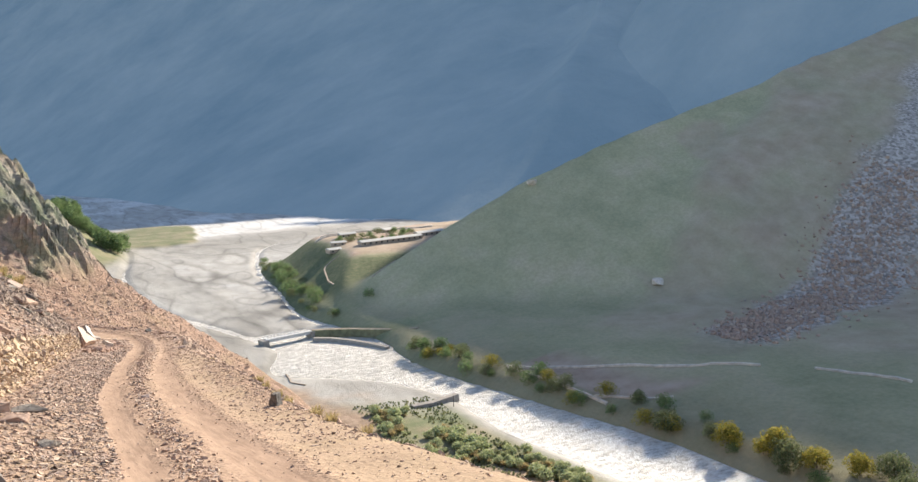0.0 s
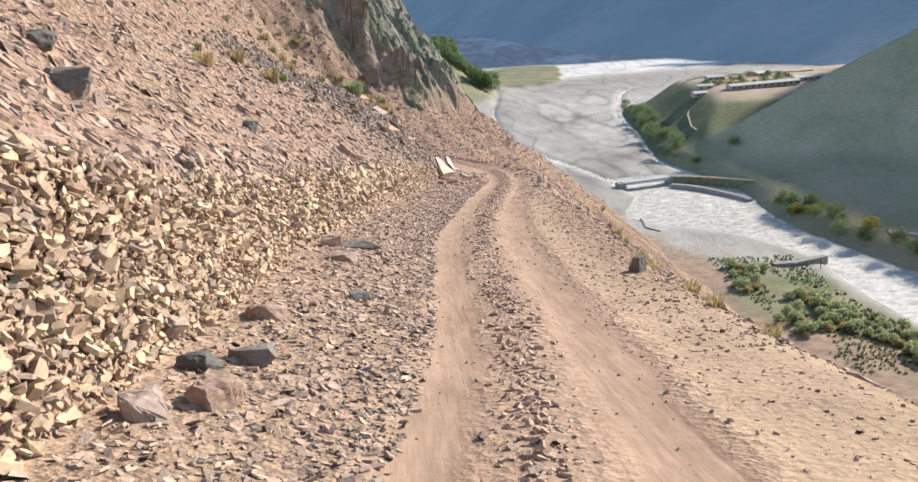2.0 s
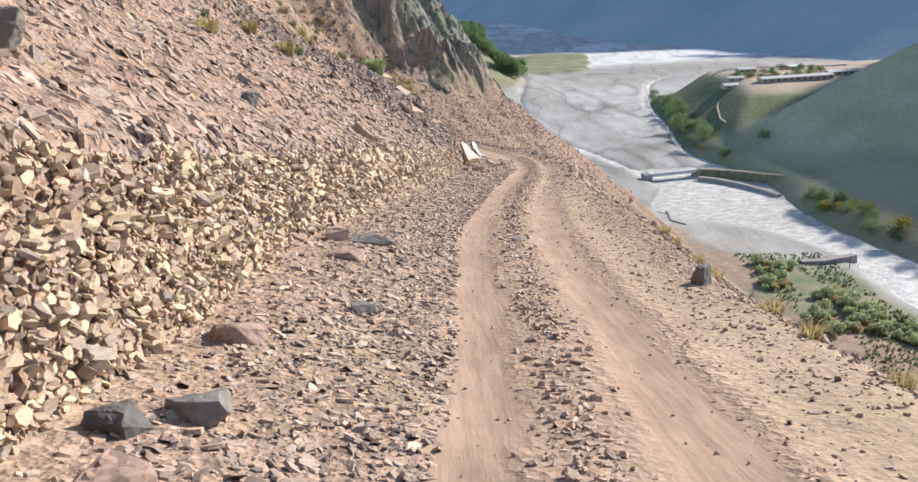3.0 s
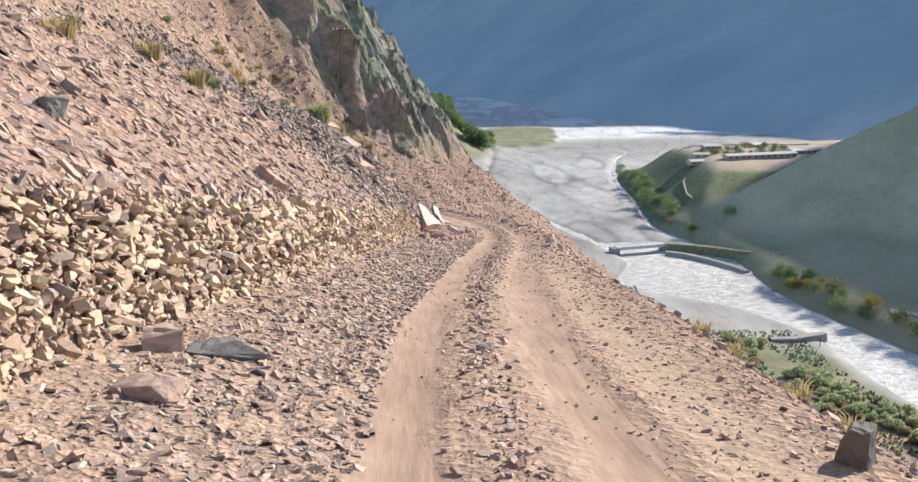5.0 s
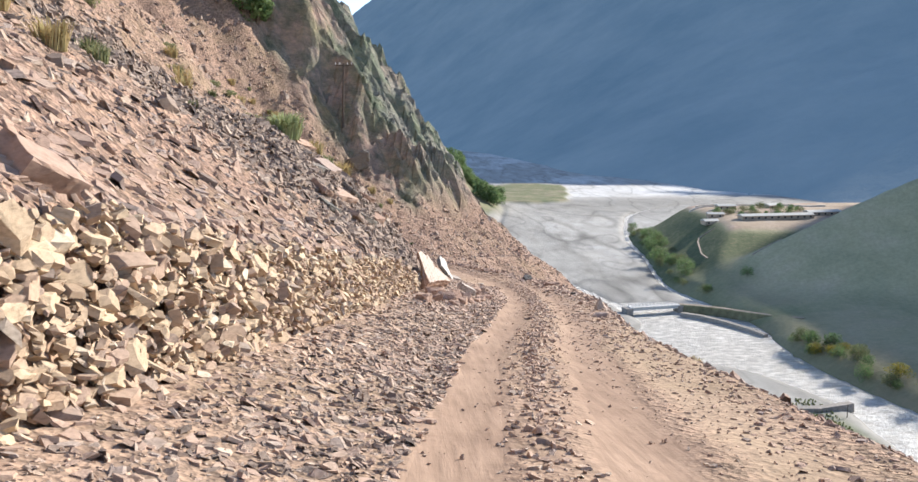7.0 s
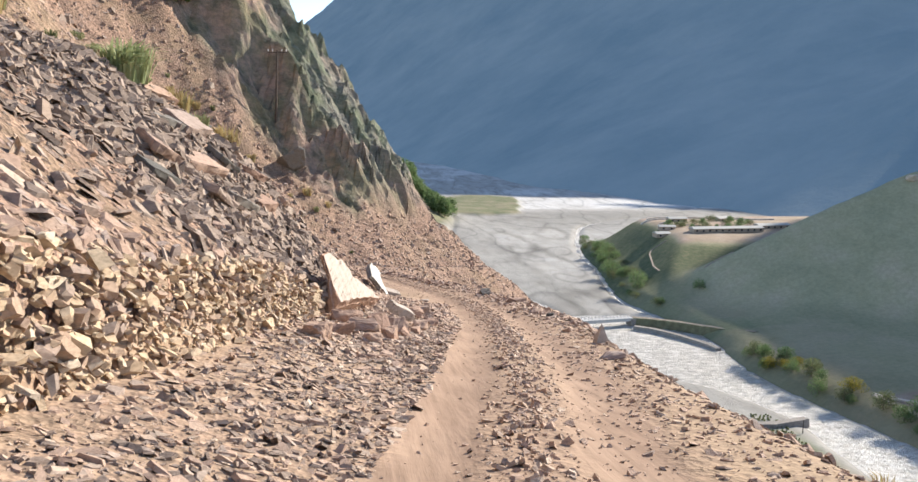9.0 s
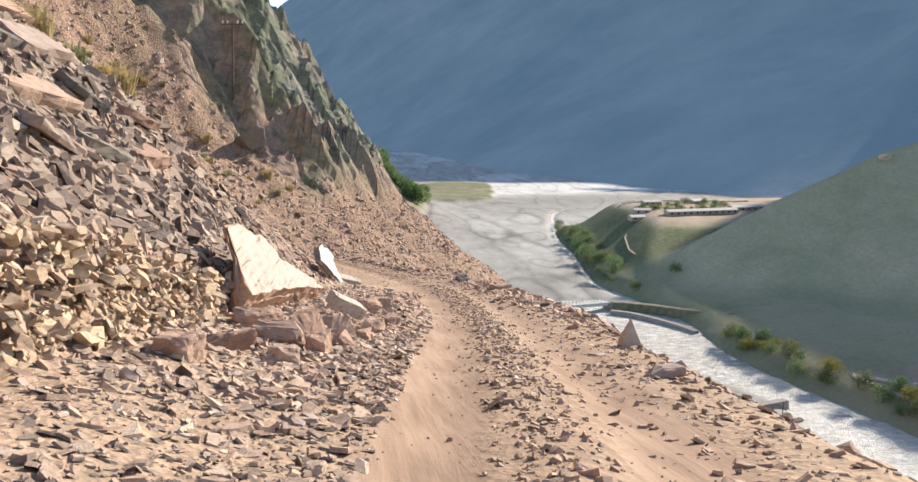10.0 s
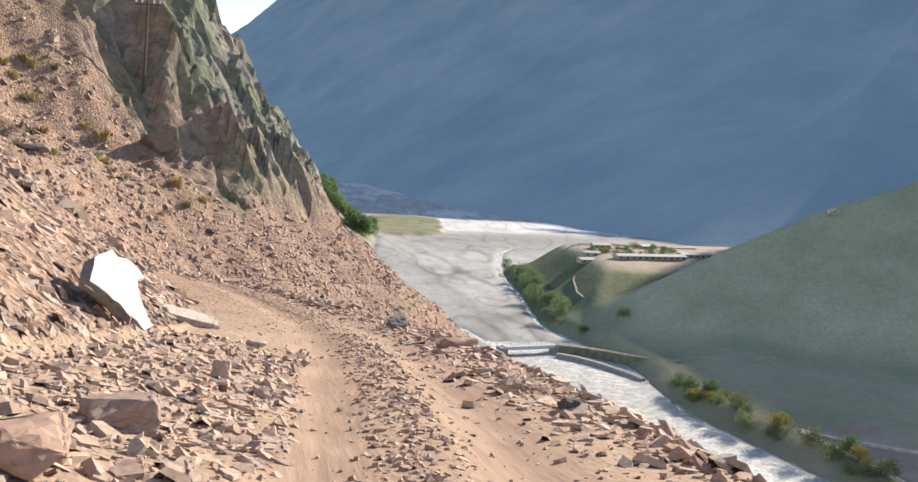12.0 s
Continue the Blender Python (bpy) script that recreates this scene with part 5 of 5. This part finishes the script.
hillside_plants([tuft(0.8, DRY_LEAF, 343, "dry ochre tussock growing among the scree"), tuft(0.75, OLIVE_LEAF, 345, "low olive tussock growing among the scree"), tuft(0.95, DRY_LEAF, 349, "dry straw-coloured tussock growing among the scree"), shrub(0.6, SAGE_LEAF, 347, "small grey-green bush growing among the scree", 7, 70, 0.06)],
                [(-2.2, 60.2), (-4.65, 47.3), (-5.95, 45.5), (-8.9, 59), (-6, 60.5), (-3.6, 52.5), (-5.2, 57.5), (-11.4, 118.2), (-1.4, 116.8), (-10.1, 115.5), (-7.8, 120.4), (-6.3, 119.2), (-12.3, 118.8), (-10.3, 120.8), (-11.0, 118.8), (-6.2, 70.2), (-14.2, 69.6), (-6.5, 40), (-5.5, 36.5), (-3.8, 63.0), (-2.5, 66.0), (-4.8, 70.0), (-6.5, 74.0), (-4.0, 117), (1.0, 121), (3.5, 118), (-12.5, 110), (-16, 104), (-17, 110)] + [(float(foot_left(b_)) - a_, b_) for a_, b_ in zip(r_.uniform(7, 26, 60), r_.uniform(56, 121, 60))], "tussocks on the hillside")
hillside_plants([tuft(0.45, DRY_LEAF, 351, "small dry tuft at the road's outer edge")], [(6.5, 19.6), (6.7, 21.4), (6.9, 24.6), (7.0, 26.0), (6.6, 17.5), (7.4, 29.0), (7.8, 31.5), (8.6, 44.0)], "dry tufts at the road's edge")

hillside_plants([tuft(1.5, PALE_LEAF, 353, "pale green grassy bush on the heap of blocks", 420)], [(-1.5, 56.9)], "grassy bush on the scree")
hillside_plants([tuft(0.9, DRY_LEAF, 355, "dry yellow grass clump among the scree", 200), tuft(0.8, SAGE_LEAF, 357, "dull olive grass clump among the scree", 180)],
                [(-0.7, 58.3), (-0.3, 59.4), (0.2, 60.6), (-2.2, 57.9), (-4.3, 44.4), (-4.1, 46.4), (-7.6, 64.7), (-6.9, 63.2), (-6.5, 120.8), (0.0, 119.5), (-5.8, 118.3), (-6.6, 118.8), (-15.9, 117.9), (-12.2, 119.9), (-13.0, 118.5), (-14.4, 119.6), (-11.7, 120.1)], "grass clumps on the scree")

# ---- pole with crossarm ----
WOOD = plain("weathered_wood", (0.10, 0.08, 0.065), 0.9, 0.3, 5.0)
PORCELAIN = plain("porcelain", (0.75, 0.74, 0.70), 0.35, 0.08, 5.0)
pole = new("utility_pole")
pole.matrix_world = Matrix.Translation(at_near(-4.84, 125.75, -0.3))
bm = bmesh.new()
tube(bm, (0, 0, 0), (0.25, 0, 7.2), 0.13, 0.08, 10)
part("post", bm, WOOD, pole)
for z_ in (7.0,):
    bm = bmesh.new()
    tube(bm, (-0.75, 0.1, z_), (1.25, 0.1, z_ + 0.02), 0.055, 0.055, 6)
    crossarm = part("crossarm", bm, WOOD, pole)
for x_ in (-0.65, -0.2, 0.7, 1.15):
    bm = bmesh.new()
    tube(bm, (x_, 0.1, 7.03), (x_, 0.1, 7.18), 0.02, 0.02, 6)
    tube(bm, (x_, 0.1, 7.16), (x_, 0.1, 7.34), 0.065, 0.045, 8)
    part("insulator", bm, PORCELAIN, crossarm, "white porcelain insulator")
tagged(pole, "thin wooden utility pole with a crossarm on the rocky slope", "utility pole")

# ---- bridge and causeway ----
CONCRETE = plain("concrete", (0.50, 0.48, 0.45), 0.9, 0.15, 0.6)
MASONRY = plain("masonry", (0.26, 0.23, 0.20), 0.95, 0.3, 0.9)
EARTH = plain("earth_bank", (0.30, 0.235, 0.18), 0.98, 0.3, 0.4)
STEEL = plain("painted_steel", (0.42, 0.42, 0.42), 0.6, 0.15, 2.0)


def box(bm, lo, hi, m=None):
    v_ = [bm.verts.new((x_, y_, z_)) for x_ in (lo[0], hi[0]) for y_ in (lo[1], hi[1]) for z_ in (lo[2], hi[2])]
    for f_ in ((0, 1, 3, 2), (4, 6, 7, 5), (0, 4, 5, 1), (2, 3, 7, 6), (0, 2, 6, 4), (1, 5, 7, 3)):
        bm.faces.new([v_[i] for i in f_])
    if m:
        bmesh.ops.transform(bm, matrix=m, verts=v_)


def ribbon(name, points, width, top, bottom, material, parent=None, dense=4):
    """A bank or low wall that follows a line of (x, y, z)."""
    p = np.array(points, float)
    s_in = np.linspace(0, 1, len(p))
    s_out = np.linspace(0, 1, (len(p) - 1) * dense + 1)
    q = np.stack([np.interp(s_out, s_in, p[:, i]) for i in range(3)], 1)
    t = np.gradient(q[:, :2], axis=0)
    nrm = np.stack([-t[:, 1], t[:, 0]], 1) / np.linalg.norm(t, axis=1, keepdims=True)
    wob = 1 + 0.12 * fbm(q[:, 0] * 0.3, q[:, 1] * 0.3, 3, 91)
    verts, faces = [], []
    for i in range(len(q)):
        for side_, z_ in ((-0.6, bottom), (-0.5, top), (0.5, top), (0.6, bottom)):
            verts.append((q[i, 0] + nrm[i, 0] * side_ * width * wob[i], q[i, 1] + nrm[i, 1] * side_ * width * wob[i], q[i, 2] + z_ * wob[i]))
    for i in range(len(q) - 1):
        for j in range(3):
            faces.append((4 * i + j, 4 * i + j + 1, 4 * i + j + 5, 4 * i + j + 4))
    faces += [(0, 3, 2, 1), tuple(4 * (len(q) - 1) + j for j in range(4))]
    return mesh_object(name, verts, faces, material, parent)


bridge = new("bridge")
bridge.matrix_world = look((104.5, 408.5, -93.2), (127.5, 412.5, -93.2)) @ pose(0, 0, 0, 90, 90, 0)
bridge.matrix_world = pose(104.5, 408.5, -93.2, 0, 0, math.degrees(math.atan2(4.0, 23.0)))
SPAN = 23.4
bm = bmesh.new()
box(bm, (-0.5, -2.2, -0.35), (SPAN + 0.5, 2.2, 0.0))
part("deck", bm, CONCRETE, bridge)
for y_ in (-1.9, 1.9):
    bm = bmesh.new()
    box(bm, (0, y_ - 0.15, -1.5), (SPAN, y_ + 0.15, -0.35))
    part("girder", bm, CONCRETE, bridge, "pale concrete girder")
    for z_ in (0.95, 0.5):
        bm = bmesh.new()
        tube(bm, (0, y_ * 1.08, z_), (SPAN, y_ * 1.08, z_), 0.05, 0.05, 6)
        part("handrail", bm, STEEL, bridge)
    for i in range(14):
        bm = bmesh.new()
        box(bm, (i * SPAN / 13 - 0.07, y_ * 1.08 - 0.07, 0.0), (i * SPAN / 13 + 0.07, y_ * 1.08 + 0.07, 1.0))
        part("rail_post", bm, STEEL, bridge)
for x0_, x1_ in ((-3.0, 0.4), (SPAN - 0.4, SPAN + 3.5)):
    bm = bmesh.new()
    box(bm, (x0_, -2.8, -5.2), (x1_, 2.8, -0.36))
    bmesh.ops.bevel(bm, geom=bm.edges[:], offset=0.12, segments=1, affect="EDGES")
    part("abutment", bm, MASONRY, bridge, "dark masonry abutment")
tagged(bridge, "narrow concrete bridge with railings over the river", "bridge")

# greenish bank colour, darkened to paint in the causeway's shaded side
GRASSY_SHADE = plain("grassy_bank_shade", (0.15, 0.145, 0.085), 0.98, 0.35, 0.4)
causeway_line = [(129, 412.5, -93.3), (137, 409, -93.3), (146, 402, -93.2), (154, 393, -93.0), (161, 385, -92.6), (170, 374, -91.5)]
causeway = ribbon("causeway", causeway_line, 3.6, 0.0, -4.0, GRASSY_SHADE)
tagged(ribbon("path", causeway_line, 1.9, 0.1, -0.4, EARTH), "pale earth track along the top of the causeway", "path", kind="structure")
tagged(ribbon("bank_wall", [(a, b, floor_at(a, b)) for a, b in ((101, 374), (99, 360), (96, 344), (94, 333), (97, 324))], 0.6, 0.45, -1.5, EARTH), "low earth-coloured curved wall along the near river bank", "wall")
tagged(causeway, "curved grassy causeway leading off the bridge", "causeway")
ledge = ribbon("retaining_wall", [(127, 404, -95.2), (134, 398, -95.2), (141, 387, -95.3), (147, 374, -95.5), (150, 365, -95.8)], 2.4, 0.0, -3.0, MASONRY)
tagged(ledge, "low curved masonry wall at the water's edge below the causeway", "retaining wall")
spit = ribbon("groyne", [(121, 275, -94.6), (128, 274, -94.4), (135, 275.5, -94.2), (140, 277, -94.2)], 2.6, 0.0, -3.0, MASONRY)
tagged(spit, "short stone groyne jutting into the river", "groyne")
bm = bmesh.new()
tube(bm, (0, 0, -1.0), (0.1, 0, 4.0), 0.16, 0.12, 8)
post = bm_object("post", bm, WOOD)
post.location = (134, 268, floor_at(134, 268))
tagged(post, "lone dark post standing on the gravel bar", "post")

# ---- lines of wall and track on the hill ----
def on_hill(points, lift=0.0):
    return [(a, b, floor_at(a, b) + lift) for a, b in points]


def finer(points, n):
    p = np.array(points, float)
    u = np.linspace(0, len(p) - 1, n)
    return [(float(np.interp(k, range(len(p)), p[:, 0])), float(np.interp(k, range(len(p)), p[:, 1]))) for k in u]


PALE_WALL = plain("pale_dry_wall", (0.54, 0.46, 0.38), 0.95, 0.25, 0.5)
for pts, wdt, top_, lbl in (([(169, 289), (188, 263), (202, 250), (217, 236), (236, 221)], 2.0, 0.9, "pale stone wall running along the foot of the hill"),
                            ([(249, 208), (256, 194), (258, 177)], 2.0, 0.9, "pale stone wall beyond the gap in the field wall"),
                            ([(168.5, 287), (172, 258), (173, 244), (174, 231)], 1.6, 0.8, "pale field wall near the river bank"),
                            ([(174, 238), (181, 229), (192, 218)], 1.6, 0.8, "short pale field wall below the ploughed field")):
    tagged(ribbon("field_wall", on_hill(finer(pts, 40)), wdt * 0.6, top_ * 0.8, -2.0, PALE_WALL, dense=1), lbl, "wall")
for pts, wdt, lbl in (([(188, 532), (183, 531), (178, 530), (175, 524), (171, 509), (167, 494), (165, 479)], 0.9, "pale footpath winding down the terrace bank"),
                      ([(179, 452), (186, 455), (198, 461)], 0.8, "short pale path scar on the bank")):
    tagged(ribbon("path", on_hill(finer(pts, 30), 0.3), wdt, 0.0, -1.5, EARTH, dense=1), lbl, "path", kind="structure")

# pale flat rocks that catch the light
for x_, y_, sz_ in ((297, 347, (9.0, 6.0, 3.0)), (285, 446, (9.0, 5.0, 3.5))):
    ob = new("rock", boulder_mesh("rock", sz_, int(x_), PALE_WALL))
    ob.matrix_world = pose(x_, y_, floor_at(x_, y_) + 0.4, 0, 0, 40)
    tagged(ob, "large pale flat rock on the hill's shaded face", "rock")

# ---- terrace buildings ----
ROOF = plain("pale_metal_roof", (0.42, 0.40, 0.36), 0.7, 0.1, 0.4)
PLASTER = plain("mud_plaster", (0.40, 0.31, 0.23), 0.95, 0.2, 0.5)
GLASS_DARK = plain("dark_window", (0.03, 0.035, 0.04), 0.2, 0.1, 1.0)


def house(x_, y_, length, width, height, turn, label):
    root = new("house")
    root.matrix_world = pose(x_, y_, floor_at(x_, y_) - 0.3, 0, 0, turn)
    bm = bmesh.new()
    box(bm, (-length / 2, -width / 2, 0), (length / 2, width / 2, height))
    part("wall", bm, PLASTER, root)
    bm = bmesh.new()
    rise = width * 0.16
    a = [bm.verts.new(p) for p in ((-length / 2 - 0.4, -width / 2 - 0.5, height), (length / 2 + 0.4, -width / 2 - 0.5, height), (length / 2 + 0.4, 0, height + rise), (-length / 2 - 0.4, 0, height + rise), (length / 2 + 0.4, width / 2 + 0.5, height), (-length / 2 - 0.4, width / 2 + 0.5, height))]
    for f_ in ((0, 1, 2, 3), (3, 2, 4, 5), (0, 3, 5), (1, 4, 2), (0, 5, 4, 1)):
        bm.faces.new([a[i] for i in f_])
    part("roof", bm, ROOF, root, "pale metal roof")
    n_ = max(2, int(length / 4))
    for i in range(n_):
        bm = bmesh.new()
        cx = -length / 2 + (i + 0.5) * length / n_
        box(bm, (cx - 0.6, -width / 2 - 0.06, height * 0.35), (cx + 0.6, -width / 2 + 0.05, height * 0.75))
        part("window", bm, GLASS_DARK, root)
    return tagged(root, label, "house")


house(228, 538, 46, 7, 2.6, 4, "long low building with a pale roof on the terrace")
house(262, 548, 22, 7, 2.6, 8, "long low building with a pale roof at the hill's foot")
house(191, 549, 9, 7, 2.6, 5, "small flat-roofed house at the terrace edge")
house(199, 562, 10, 6, 2.6, -10, "small pale house at the terrace edge")
house(216, 590, 12, 7, 2.6, 0, "farm building with a pale roof on the terrace")
house(252, 600, 10, 7, 2.6, 20, "farm building with a pale roof on the terrace")
for pts, lbl in (([(200, 615), (230, 622), (262, 618), (290, 600)], "pale field wall across the terrace"), ([(210, 632), (240, 637), (280, 628)], "pale field wall at the terrace's far side")):
    tagged(ribbon("field_wall", on_hill(finer(pts, 24)), 1.2, 0.9, -1.5, PALE_WALL, dense=1), lbl, "wall")

# ---- the dry-stone wall beside the road ----
cols, rows = np.meshgrid(np.arange(3.0, 55.0, 0.135), np.arange(0, 31), indexing="ij")
y = (cols + 0.09 * (rows % 2) + rng.normal(0, 0.045, cols.shape)).reshape(-1)
hgt = (0.05 + 0.085 * rows + rng.normal(0, 0.035, cols.shape)).reshape(-1)
big = rng.lognormal(0, 0.40, len(y)) * 0.074
# smaller stones pushed into the gaps
n = 3500
y, hgt = np.r_[y, rng.uniform(3, 55, n)], np.r_[hgt, rng.uniform(0.0, 2.6, n)]
big = np.clip(np.r_[big, sized(n, 0.025, 0.07, 1.6)], 0.025, 0.19)
big = np.minimum(big * (1 + 0.35 * step(23, 30, y) * (1 - step(37, 45, y))), 0.23)
keep = hgt < wall_high(y) - 0.28 + 0.12 * fbm(y * 0.8, 0 * y, 3, 19)
y, hgt, big = y[keep], hgt[keep], big[keep]
n = len(y)
x = foot_left(y) + 0.02 - 0.20 * hgt + rng.normal(0, 0.035, n)
z = road_z(y) + 0.36 + hgt
places = np.stack([x, y, z], 1)
sizes = np.stack([big * 1.12, big * rng.uniform(0.42, 0.8, n), np.clip(big * rng.uniform(0.35, 0.9, n), 0.025, 0.14)], 1)
roll = rng.normal(0, 0.30, n)
face_out = rng.uniform(0, 1, n) < 0.60
lean = np.where(face_out[:, None], np.stack([np.ones(n), -0.05 + rng.normal(0, 0.34, n), 0.42 + rng.normal(0, 0.34, n)], 1), np.stack([0.5 + rng.normal(0, 0.3, n), rng.normal(0, 0.3, n), np.ones(n)], 1))
sizes[~face_out, 2] *= 0.55
# the long side lies level, with a little roll; plates laid flat turn any way
axis = np.where(face_out[:, None], np.stack([0.15 * roll, np.sin(roll), np.cos(roll)], 1), np.stack([np.cos(9 * roll), np.sin(9 * roll), 0.1 + 0 * roll], 1))
places, lean, axis = to_world(places), lean @ SLOPE_NP[:3, :3].T, axis @ SLOPE_NP[:3, :3].T
wall = tagged(new("stone_wall"), "rough dry-stacked wall of buff angular stones beside the road", "stone wall")
near_set = np.where((y > 13) & (y < 19) & (big > 0.08))[0][:300]
rest = np.setdiff1d(np.arange(n), near_set)
tagged(stones("stones", places[rest], sizes[rest], lean[rest], WALL_STONES, wall, shapes=PLATES, spin=axis[rest]), kind="stuff")
shard_meshes = []
for i in range(16):
    me = bpy.data.meshes.new("stone")
    me.from_pydata([tuple(p) for p in PLATES[i]], [], [list(f_) for f_ in plate_faces(6)])
    me.materials.append(WALL_STONE)
    shard_meshes.append(me)
turns = frames(lean[near_set], axis[near_set])
for j, i in enumerate(near_set):
    ob = new("stone", shard_meshes[j % 16])
    ob.parent = wall
    ob.matrix_world = Matrix.Translation(places[i]) @ Matrix(turns[j].tolist()).to_4x4() @ Matrix.Diagonal((*sizes[i], 1))
